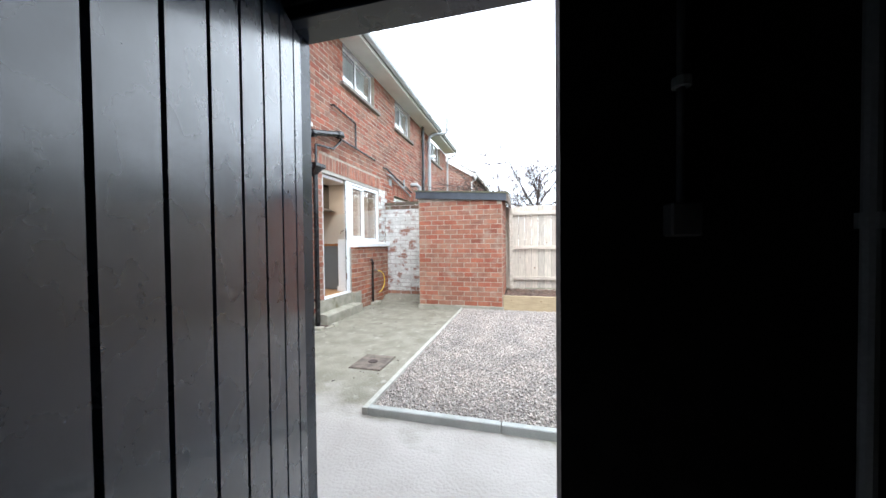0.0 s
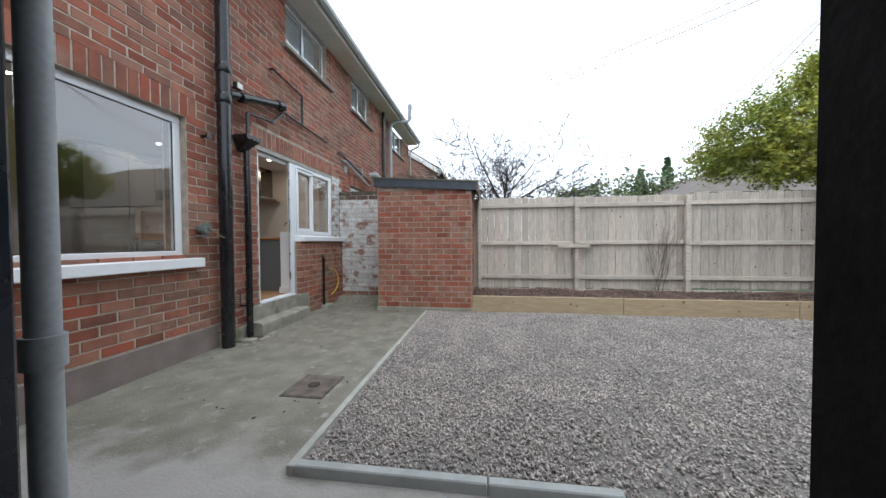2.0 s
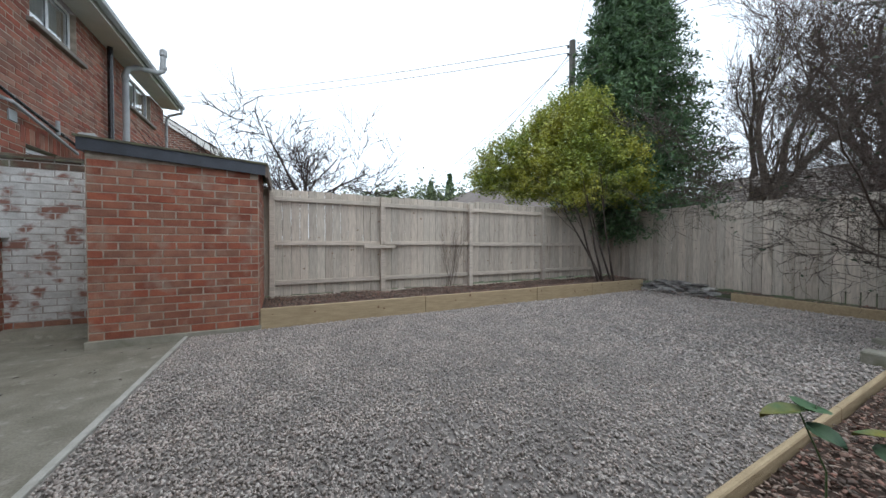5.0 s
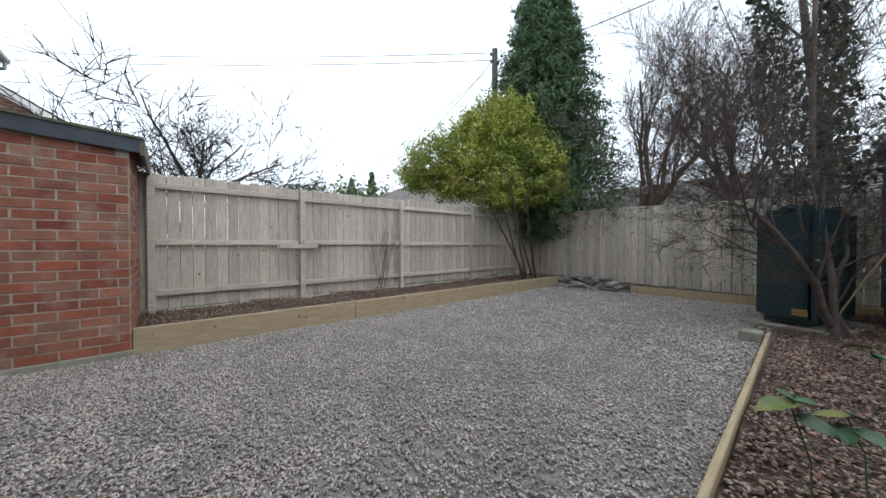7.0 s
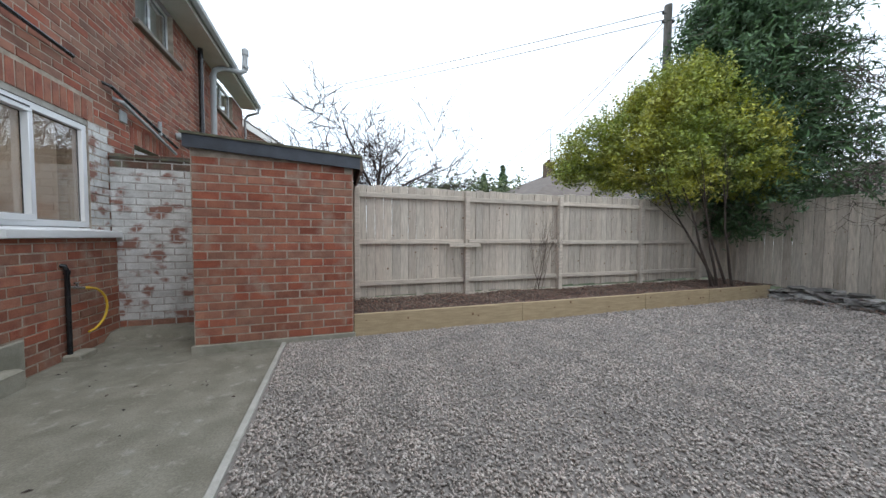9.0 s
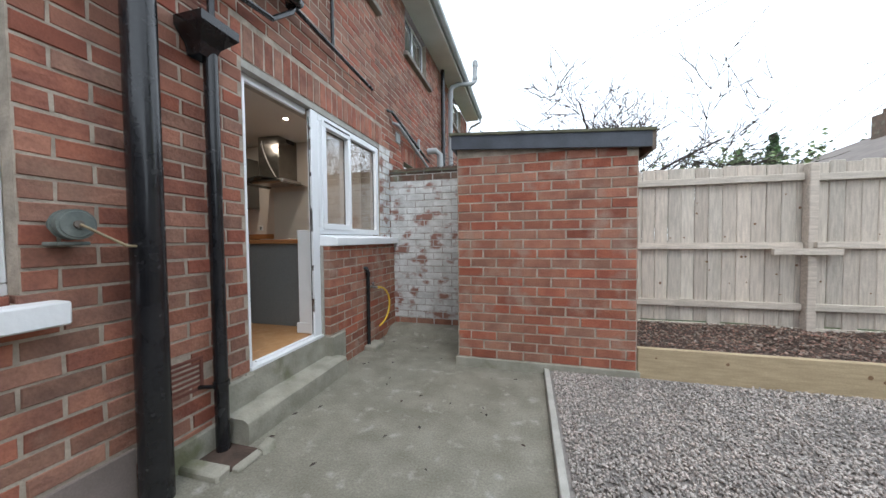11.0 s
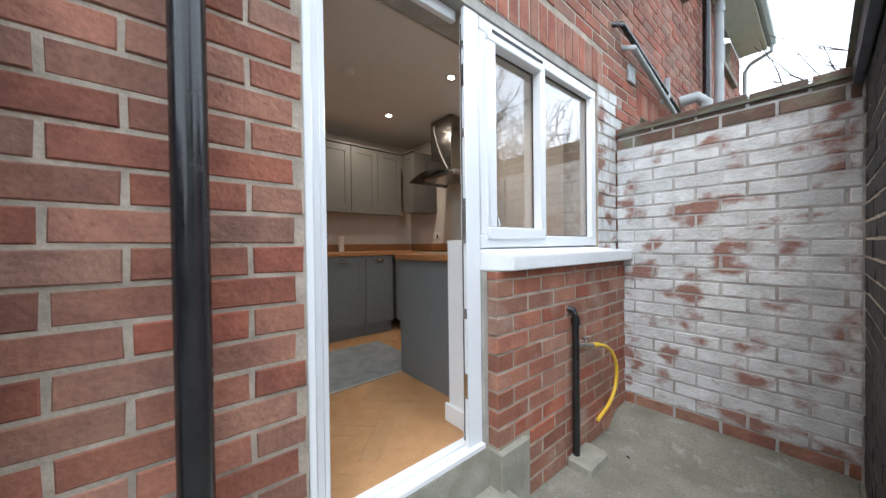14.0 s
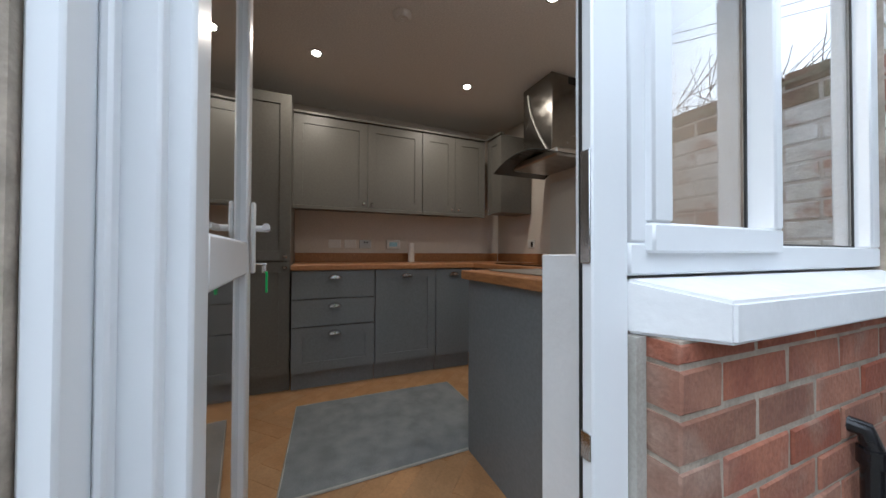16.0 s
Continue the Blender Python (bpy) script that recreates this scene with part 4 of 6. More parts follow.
bed("ground_bed_back", (0.62, 9.24, 6.655, 7.79), 0.25, "dark soil of the back bed")
bed("ground_bed_side", (8.86, 9.24, 1.0, 6.66), 0.17, "dark soil of the side bed")
bed("ground_bed_bark", (1.6, 8.8, -2.0, 2.475), 0.07, "dark soil under bark chips")
structure("wall_south", boxes((1.52, 9.4, -2.4, -2.2, -0.2, 2.4)), FENCE, "plain boundary behind the bark bed")

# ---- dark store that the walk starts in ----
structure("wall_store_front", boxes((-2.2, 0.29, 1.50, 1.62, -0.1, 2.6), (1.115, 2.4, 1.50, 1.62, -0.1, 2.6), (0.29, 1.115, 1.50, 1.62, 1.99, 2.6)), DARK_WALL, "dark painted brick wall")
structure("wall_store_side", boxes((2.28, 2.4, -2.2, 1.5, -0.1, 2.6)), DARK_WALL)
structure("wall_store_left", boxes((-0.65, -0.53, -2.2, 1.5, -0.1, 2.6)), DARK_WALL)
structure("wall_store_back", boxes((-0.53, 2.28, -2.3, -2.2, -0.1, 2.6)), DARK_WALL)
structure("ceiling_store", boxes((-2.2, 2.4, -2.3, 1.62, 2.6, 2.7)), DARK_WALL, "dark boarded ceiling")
store = thing("door_2", "black painted boarded store door standing open", "door", (0.34, 1.58, 0), kind="structure")
bm = boxes((-0.06, -0.002, -0.05, 0.048, 0, 1.95), (0.781, 0.81, -0.07, 0.048, 0, 1.95), (-0.06, 0.81, -0.07, 0.048, 1.95, 2.0), bevel=0.004)
part("door_frame", bm, DARK_PAINT, store, "black painted frame")
leaf2 = thing("door_leaf", "", "")
leaf2.parent = store
leaf2.location = (-0.01, -0.02, 0)
leaf2.rotation_euler = (0, 0, math.atan2(-0.93, 0.368))
seams = [0.0] + [0.071 + 0.104 * k for k in range(8)]
for a, b in zip(seams, seams[1:]):
    bm = boxes((a + 0.0012, b - 0.0012, 0.0, 0.02, 0.02, 1.93), bevel=0.0045)
    part("plank", bm, DARK_PAINT, leaf2)
part("ledge", boxes((0, 0.8, -0.02, -0.002, 0.25, 0.35), (0, 0.8, -0.02, -0.002, 1.55, 1.65)), DARK_PAINT, leaf2)
down = thing("grey_downpipe", "thin grey plastic downpipe beside the store doorway", "pipe", (0.25, 1.70, 0))
smooth_part("pipe", tubes(([(0, 0, -0.02), (0, 0, 2.7)], 0.018), seg=16), GREY_PIPE, down)
smooth_part("collar", tubes(([(0, 0, 1.03), (0, 0, 1.075)], 0.023), seg=16), GREY_PIPE, down)
BOX_GREY = material("dusty dark grey plastic", (0.16, 0.16, 0.16), (0.1, 0.1, 0.1), 8, 0.7)
jb = thing("junction_box", "grey electrical junction box with conduit on the dark wall", "junction box", (1.355, 1.47, 1.325))
part("box", boxes((-0.028, 0.028, -0.02, 0.028, -0.035, 0.035), bevel=0.004), BOX_GREY, jb)
part("conduit", tubes(([(0.0, 0.012, 0.036), (0.0, 0.012, 1.25)], 0.008)), BOX_GREY, jb)
part("clip", tubes(([(0, 0.01, 0.28), (0, 0.01, 0.3)], 0.018)), GREY_PIPE, jb)
tagged(part("conduit_pipe", tubes(([(1.66, 1.475, -0.1), (1.66, 1.475, 2.6)], 0.013), ([(1.66, 1.475, 1.3), (1.66, 1.475, 1.33)], 0.02)), GREY_PIPE, None, "thin grey conduit on the dark wall"), category="conduit")

# ---- kitchen shell ----
FLOOR = 0.38
floor_kitchen = structure("floor_kitchen", boxes((-4.95, -2.30, 1.4, 7.6, 0.2, FLOOR - 0.0015)), material("floor base", (0.50, 0.28, 0.13), (0.44, 0.24, 0.105), 7, 0.45), "herringbone oak floor")
structure("wall_kitchen_back", boxes((-5.05, -4.9, 1.3, 7.6, 0.2, 2.75)), PLASTER, "cream painted wall")
structure("wall_kitchen_side", boxes((-4.9, -2.5, 7.5, 7.62, 0.2, 2.75)), PLASTER, "cream painted wall")
structure("wall_kitchen_south", boxes((-4.9, -2.34, 1.3, 1.42, 0.2, 2.75)), PLASTER)
structure("wall_kitchen_lining", boxes(*[(-2.5, -2.485, a, b, c, d) for a, b, c, d in wall_cells(1.42, 7.5, 0.38, 2.7, [(2.6, 4.24, 1.05, 2.5), (5.24, 7.36, 0.38, 2.5)])]), PLASTER, "cream painted wall lining")
structure("ceiling_kitchen", boxes((-5.05, -2.49, 1.3, 7.62, 2.715, 2.78)), CEILING, "white ceiling")
structure("floor_upstairs", boxes((-9, -2.5, 1.3, 13.5, 4.1, 4.18)), PLASTER, "upstairs floor")
structure("wall_upstairs", boxes((-4.0, -3.9, 1.3, 13.5, 4.18, 5.0)), PLASTER, "upstairs inner wall")


def shaker(bm, x0, x1, z0, z1, y, rim=0.07):
    """A shaker front whose face is at y, seen from -y."""
    g = 0.0015
    x0, x1, z0, z1 = x0 + g, x1 - g, z0 + g, z1 - g
    rings = []
    for m, d in ((0, 0.02), (0, 0), (rim, 0), (rim + 0.001, 0.008)):
        rings.append([bm.verts.new(p) for p in ((x0 + m, y + d, z0 + m), (x1 - m, y + d, z0 + m), (x1 - m, y + d, z1 - m), (x0 + m, y + d, z1 - m))])
    for a, b in zip(rings, rings[1:]):
        for k in range(4):
            bm.faces.new((a[k], a[(k + 1) % 4], b[(k + 1) % 4], b[k]))
    bm.faces.new(rings[-1])
    bm.faces.new(rings[0][::-1])


def cup_handle(parent, x, y, z):
    bm = bmesh.new()
    rings = []
    for k in range(7):
        a = math.pi * k / 6
        rings.append([bm.verts.new((x + 0.05 * math.cos(a) * s, y - d, z - 0.004 + 0.032 * math.sin(a) * s)) for s, d in ((1, 0.0), (1, 0.014), (0.75, 0.028), (0.0, 0.032))])
    for a, b in zip(rings, rings[1:]):
        for k in range(3):
            bm.faces.new((a[k], b[k], b[k + 1], a[k + 1]))
    smooth_part("handle", bm, CHROME, parent, "chrome cup handle")


def knob(parent, x, y, z):
    smooth_part("knob", tubes(([(x, y, z), (x, y - 0.012, z)], 0.006), ([(x, y - 0.01, z), (x, y - 0.016, z), (x, y - 0.026, z)], [0.011, 0.015, 0.009]), seg=14), CHROME, parent, "round chrome knob")


def cabinet(name, label, at, turn, w, h, d, fronts, mat, category, group, plinth=0.0, side=True):
    """Origin at the back, bottom corner; it faces its own -y. fronts: x0, x1, z0, z1, kind, knob side."""
    c = thing(name, label, category, at, group)
    c.rotation_euler = (0, 0, radians(turn))
    t = 0.018
    part("body", boxes((0, t, -d + 0.02, 0, plinth, h), (w - t, w, -d + 0.02, 0, plinth, h), (t, w - t, -d + 0.02, 0, plinth, plinth + t), (t, w - t, -d + 0.02, 0, h - t, h), (t, w - t, -0.012, 0, plinth + t, h - t)), mat, c)
    if plinth:
        part("plinth", boxes((0, w, -d + 0.05, -d + 0.066, 0, plinth)), mat, c)
    for x0, x1, z0, z1, kind, where in fronts:
        bm = bmesh.new()
        if kind == "slab":
            box(bm, x0 + 0.0015, x1 - 0.0015, -d, -d + 0.02, z0 + 0.0015, z1 - 0.0015, 0.001)
        else:
            shaker(bm, x0, x1, z0, z1, -d)
        f = part("drawer_front" if kind == "drawer" or kind == "slab" else "door", bm, mat, c)
        if where == "cup":
            cup_handle(f, (x0 + x1) / 2, -d, z1 - 0.055)
        elif where:
            knob(f, (x1 - 0.035) if where[0] == "r" else (x0 + 0.035), -d, (z0 + 0.035) if where[1] == "b" else (z1 - 0.04))
    return c


BX = -4.9
H0 = 0.865
cabinet("tall_cabinet", "tall grey shaker larder cabinet beside the worktop", (BX, 4.78, FLOOR), 90, 0.60, 2.14, 0.6, [(0, 0.6, 0.13, 0.93, "door", "rt"), (0, 0.6, 0.935, 2.13, "door", "rb")], CABINET_TAUPE, "cabinet", "", 0.12)
cabinet("base_cabinet", "grey shaker base cabinet with three drawers and chrome cup handles", (BX, 5.39, FLOOR), 90, 0.59, H0, 0.62, [(0, 0.59, 0.66, H0, "slab", "cup"), (0, 0.59, 0.46, 0.655, "slab", "cup"), (0, 0.59, 0.13, 0.455, "drawer", "cup")], CABINET_GREY, "cabinet", "base cabinets", 0.12)
cabinet("base_cabinet", "grey shaker base cabinet with one wide door", (BX, 5.985, FLOOR), 90, 0.505, H0, 0.62, [(0, 0.505, 0.13, H0, "door", "cup")], CABINET_GREY, "cabinet", "base cabinets", 0.12)
cabinet("base_cabinet", "grey shaker base cabinet with one narrow door", (BX, 6.494, FLOOR), 90, 0.33, H0, 0.62, [(0, 0.33, 0.13, H0, "slab", "cup")], CABINET_GREY, "cabinet", "base cabinets", 0.12)
cabinet("corner_cabinet", "grey corner base cabinet with a narrow filler", (-4.275, 7.49, FLOOR), 0, 0.2, H0, 0.63, [(0, 0.2, 0.13, H0, "slab", "")], CABINET_GREY, "cabinet", "", 0.12)
oven = cabinet("built_in_oven", "black glass built in oven in a grey housing", (-4.07, 7.49, FLOOR), 0, 0.6, H0, 0.63, [], CABINET_GREY, "oven", "", 0.12)
part("oven_door", boxes((0.004, 0.596, -0.65, -0.61, 0.14, 0.70), bevel=0.004), BLACK_GLASS, oven)
part("control_panel", boxes((0.004, 0.596, -0.65, -0.61, 0.705, 0.82), bevel=0.003), STEEL, oven)
part("oven_handle", tubes(([(0.06, -0.69, 0.66), (0.54, -0.69, 0.66)], 0.009), ([(0.08, -0.69, 0.66), (0.08, -0.65, 0.66)], 0.006), ([(0.52, -0.69, 0.66), (0.52, -0.65, 0.66)], 0.006)), STEEL, oven)
cabinet("base_cabinet", "grey shaker base cabinet beside the oven", (-3.465, 7.49, FLOOR), 0, 0.93, H0, 0.63, [(0, 0.3, 0.13, H0, "door", "cup")], CABINET_GREY, "cabinet", "base cabinets", 0.12)
cabinet("sink_cabinet", "grey base cabinet below the sink by the window", (-2.54, 6.85, FLOOR), -90, 0.57, H0, 0.69, [(0, 0.57, 0.13, H0, "door", "")], CABINET_GREY, "cabinet", "", 0.12)
structure("panel_island", boxes((-3.232, -2.53, 6.262, 6.278, FLOOR, FLOOR + H0), bevel=0.002), CABINET_GREY, "plain grey end panel")
for name, rows, lab in (
    ("worktop", [(-4.895, -4.262, 5.385, 7.495, 1.248, 1.288), (-4.26, -2.53, 6.84, 7.495, 1.248, 1.288)], "oiled oak block worktop running round the corner"),
    ("worktop", [(-3.265, -2.53, 6.235, 6.838, 1.246, 1.289)], "oiled oak block worktop end beside the sink"),
):
    w = thing(name, lab, "worktop", (rows[0][0], rows[0][2], 1.25), "worktops")
    part("top", local(boxes(*rows, bevel=0.004), w.location), OAK_TOP, w)
up = tagged(part("worktop_upstand", boxes((-4.898, -4.88, 5.385, 7.478, 1.29, 1.375), (-4.878, -4.05, 7.48, 7.497, 1.29, 1.375), bevel=0.002), OAK_TOP, None, "oak upstand along the back of the worktop"), category="upstand")
for y0, y1, n in ((5.38, 6.46, 2), (6.464, 7.12, 2)):
    w = (y1 - y0) / n
    c = cabinet("wall_cabinet", "grey brown shaker wall cabinet with two doors and chrome knobs", (BX, y0, 1.76), 90, y1 - y0, 0.73, 0.35,
                [(0, w * 1.08 if n == 2 and y0 < 6 else w, 0.0, 0.73, "door", "rb"), (w * 1.08 if y0 < 6 else w, y1 - y0, 0.0, 0.73, "door", "lb")], CABINET_TAUPE, "cabinet", "wall cabinets")
    part("cornice", boxes((0, y1 - y0, -0.37, -0.33, 0.732, 0.75), bevel=0.002), CABINET_TAUPE, c)
    part("light_rail", boxes((0, y1 - y0, -0.36, -0.33, -0.03, -0.002), bevel=0.002), CABINET_TAUPE, c)
c = cabinet("wall_cabinet", "grey brown shaker wall cabinet beside the cooker hood", (-4.545, 7.49, 1.76), 0, 0.245, 0.73, 0.34, [(0, 0.245, 0, 0.73, "door", "lb")], CABINET_TAUPE, "cabinet", "wall cabinets")
part("cornice", boxes((0, 0.255, -0.36, -0.32, 0.732, 0.75), bevel=0.002), CABINET_TAUPE, c)

hood = thing("cooker_hood", "stainless steel chimney cooker hood with a curved glass canopy", "cooker hood", (-3.77, 7.49, 2.05))
part("chimney", boxes((-0.168, 0.168, -0.36, 0, 0.09, 0.66), bevel=0.003), HOOD_STEEL, hood, "brushed steel chimney")
bm = bmesh.new()
cols = []
for k in range(13):
    x = -0.34 + 0.68 * k / 12
    z = 0.10 - 0.42 * x * x * 1.6
    cols.append([bm.verts.new((x, y, z + dz)) for y, dz in ((-0.54, -0.02), (0, -0.02), (0, -0.014), (-0.54, -0.014))])
for a, b in zip(cols, cols[1:]):
    for k in range(4):
        bm.faces.new((a[k], b[k], b[(k + 1) % 4], a[(k + 1) % 4]))
bm.faces.new(cols[0])
bm.faces.new(cols[-1][::-1])
part("canopy", bm, material("smoked glass", (0.05, 0.055, 0.055), None, 4, 0.08), hood, "smoked curved glass canopy")
part("filter", boxes((-0.26, 0.26, -0.4, -0.02, 0.02, 0.075), bevel=0.01), STEEL, hood)
# thin white tube curving down across the chimney front
part("trim", tubes(([(-0.1 + 0.22 * s ** 1.6, -0.366, 0.60 - 0.5 * s) for s in (0, 0.2, 0.4, 0.6, 0.8, 1.0)], 0.006)), PLASTIC_WHITE, hood, "curved white line across the chimney front")
part("grille", boxes((0.169, 0.172, -0.2, -0.06, 0.6, 0.65)), BLACK_GLASS, hood)
tagged(part("splashback", boxes((-4.03, -3.2, 7.49, 7.499, 1.29, 2.0)), material("white glass splashback", (0.72, 0.72, 0.68), None, 4, 0.1), None, "pale glass splashback behind the hob"), category="splashback")
tagged(part("hob", boxes((-4.05, -3.5, 6.93, 7.40, 1.289, 1.297), bevel=0.002), BLACK_GLASS, None, "black glass hob set on the oak worktop"), category="hob")
sink = thing("sink", "stainless steel sink with a curved mixer tap", "sink", (-2.9, 6.6, 1.29))
part("drainer", boxes((-0.26, 0.26, -0.26, 0.22, 0.0, 0.006), bevel=0.002), STEEL, sink)
part("bowl", boxes((-0.2, 0.2, 0.0, 0.2, -0.01, 0.0075)), BLACK_GLASS, sink)
smooth_part("mixer_tap", tubes(([(0.31, 0.08, 0.0), (0.31, 0.08, 0.2), (0.28, 0.08, 0.27), (0.2, 0.08, 0.29), (0.13, 0.08, 0.26), (0.11, 0.08, 0.21)], 0.011), seg=12), CHROME, sink, "curved chrome mixer tap")
rug = thing("rug", "grey short pile rug on the oak floor", "rug", (-3.62, 5.95, FLOOR))
bm = bmesh.new()
cs = [(-3.195, 5.40), (-3.24, 6.50), (-4.03, 6.49), (-4.03, 5.44)]
n = 24
grid = [[None] * (n + 1) for _ in range(n + 1)]
for i in range(n + 1):
    for j in range(n + 1):
        u, v = i / n, j / n
        p = Vector(cs[0]).lerp(Vector(cs[1]), u).lerp(Vector(cs[3]).lerp(Vector(cs[2]), u), v)
        grid[i][j] = bm.verts.new((p.x + 3.62, p.y - 5.95, 0.011 + 0.002 * noise.noise(Vector((p.x * 9, p.y * 9, 0)))))
for i in range(n):
    for j in range(n):
        bm.faces.new((grid[i][j], grid[i + 1][j], grid[i + 1][j + 1], grid[i][j + 1]))
part("rug_surface", bm, RUG, rug)
part("binding", tubes(([(x + 3.62, y - 5.95, 0.006) for x, y in cs + cs[:1]], 0.007), seg=6), STRIP, rug, "pale stitched edge")
for k, (x, y) in enumerate(((-4.05, 5.54), (-4.04, 6.66), (-3.07, 6.67), (-3.3, 3.6))):
    d = thing("downlight", "small round recessed ceiling downlight, lit", "ceiling light", (x, y, 2.714), "ceiling downlights")
    smooth_part("bezel", tubes(([(0, 0, -0.006), (0, 0, 0.0)], 0.042), seg=24), CHROME, d)
    part("lens", tubes(([(0, 0, -0.009), (0, 0, -0.0065)], 0.028), seg=20), LAMP_GLOW, d)
    lamp = new("downlight_lamp", bpy.data.lights.new("downlight_lamp", "AREA"))
    lamp.data.shape = "DISK"
    lamp.data.size = 0.05
    lamp.data.energy = 3.3 if y > 4 else 0.6
    lamp.data.color = (1, 0.85, 0.68)
    lamp.location = (x, y, 2.70)
sm = thing("smoke_alarm", "white round smoke alarm on the ceiling", "smoke alarm", (-3.5, 5.98, 2.714))
smooth_part("base", tubes(([(0, 0, -0.03), (0, 0, -0.015), (0, 0, 0)], [0.035, 0.05, 0.055]), seg=24), CEILING, sm)
part("test_button", tubes(([(0, 0, -0.034), (0, 0, -0.03)], 0.012), seg=16), PLASTIC_WHITE, sm)
for y, lab, mat in ((5.72, "white double wall socket above the worktop", PLASTIC_WHITE), (5.86, "white double wall socket above the worktop", PLASTIC_WHITE), (6.0, "brushed wall switch above the worktop", STEEL)):
    s = thing("wall_socket", lab, "socket", (-4.9, y, 1.46), "wall sockets")
    part("plate", boxes((0.0, 0.01, -0.055, 0.055, -0.04, 0.04), bevel=0.002), mat, s)
    part("switch", boxes((0.01, 0.014, -0.015, 0.0, 0.01, 0.025), (0.01, 0.014, 0.01, 0.025, 0.01, 0.025)), CABLE if mat is STEEL else mat, s)
s = thing("wall_socket", "white wall socket beside the hob", "socket", (-4.3, 7.5, 1.47), "wall sockets")
part("plate", boxes((-0.05, 0.05, -0.01, 0, -0.04, 0.04), bevel=0.002), PLASTIC_WHITE, s)
part("switch", boxes((0.01, 0.03, -0.02, -0.01, -0.03, 0.02)), CABLE, s)
th = thing("heating_timer", "white heating programmer with a pale blue display", "thermostat", (-4.9, 6.27, 1.46))
part("case", boxes((0, 0.022, -0.07, 0.07, -0.045, 0.045), bevel=0.004), PLASTIC_WHITE, th)
part("display", boxes((0.022, 0.025, -0.04, 0.04, -0.022, 0.022)), SCREEN_BLUE, th)
tagged(smooth_part("spray_bottle", tubes(([(-4.76, 6.42, 1.289), (-4.76, 6.42, 1.30), (-4.76, 6.42, 1.46), (-4.76, 6.42, 1.47)], [0.028, 0.032, 0.03, 0.026]), seg=20), PLASTIC_WHITE, None, label="plain white cylindrical bottle standing on the oak worktop"), category="bottle")

# ---- loose ground cover ----
def shapes_mesh(name, points, sizes, mat, flat=0.7, seed=1, thin=False):
    """Many small rough blocks in one mesh."""
    rs = np.random.RandomState(seed)
    n = len(points)
    cube = np.array([(x, y, z) for x in (-1, 1) for y in (-1, 1) for z in (-1, 1)], float)
    v = cube[None] * (1 + rs.uniform(-0.38, 0.25, (n, 8, 1))) * 0.6
    stretch = np.stack([rs.uniform(0.8, 1.5, n), rs.uniform(0.6, 1.0, n), (rs.uniform(0.1, 0.25, n) if thin else rs.uniform(0.5, 0.8, n))], 1)
    v = v * (stretch * sizes[:, None])[:, None, :]
    a, b, c = rs.uniform(0, 6.283, n), rs.normal(0, 0.35 if thin else 0.7, n), rs.normal(0, 0.35 if thin else 0.7, n)
    for ang, (i, j) in ((b, (1, 2)), (c, (0, 2)), (a, (0, 1))):
        p, q = v[:, :, i].copy(), v[:, :, j].copy()
        cs, sn = np.cos(ang)[:, None], np.sin(ang)[:, None]
        v[:, :, i], v[:, :, j] = p * cs - q * sn, p * sn + q * cs
    v += points[:, None, :]
    quads = np.array([(0, 1, 3, 2), (4, 6, 7, 5), (0, 4, 5, 1), (2, 3, 7, 6), (0, 2, 6, 4), (1, 5, 7, 3)])
    f = (quads[None] + 8 * np.arange(n)[:, None, None]).reshape(-1)
    return fast_mesh(name, v.reshape(-1, 3), f, 4, mat)


def fast_mesh(name, v, f, k, mat):
    me = bpy.data.meshes.new(name)
    me.vertices.add(len(v))
    me.vertices.foreach_set("co", np.asarray(v, dtype=np.float32).ravel())
    me.loops.add(len(f))
    me.loops.foreach_set("vertex_index", np.asarray(f, dtype=np.int32))
    me.polygons.add(len(f) // k)
    me.polygons.foreach_set("loop_start", np.arange(0, len(f), k, dtype=np.int32))
    me.update(calc_edges=True)
    me.validate()
    me.materials.append(mat)
    return new(name, me)


rs = np.random.RandomState(7)


def scatter(x0, x1, y0, y1, n):
    return rs.uniform(x0, x1, n), rs.uniform(y0, y1, n)


parts_x, parts_y, parts_s = [], [], []
for x0, x1, y0, y1, n, lo, hi in ((-0.10, 1.42, 2.9, 6.56, 29000, 0.0065, 0.0128), (1.42, 4.4, 2.5, 6.58, 46000, 0.0065, 0.013), (4.4, 8.8, 2.52, 6.58, 27000, 0.009, 0.019), (1.5, 2.1, 1.7, 2.6, 2500, 0.007, 0.014)):
    a, b = scatter(x0, x1, y0, y1, n)
    parts_x.append(a), parts_y.append(b), parts_s.append(rs.uniform(lo, hi, n) ** 1.0)
X, Y, S = np.concatenate(parts_x), np.concatenate(parts_y), np.concatenate(parts_s)
P3 = np.stack([X, Y, 0.037 + 0.004 * np.sin(X * 2.1 + 1) * np.sin(Y * 1.7) + rs.uniform(0, 0.012, len(X))], 1)
tagged(shapes_mesh("gravel", P3, S, STONE, seed=3), "pinkish grey gravel chippings covering the yard", "gravel", kind="stuff")

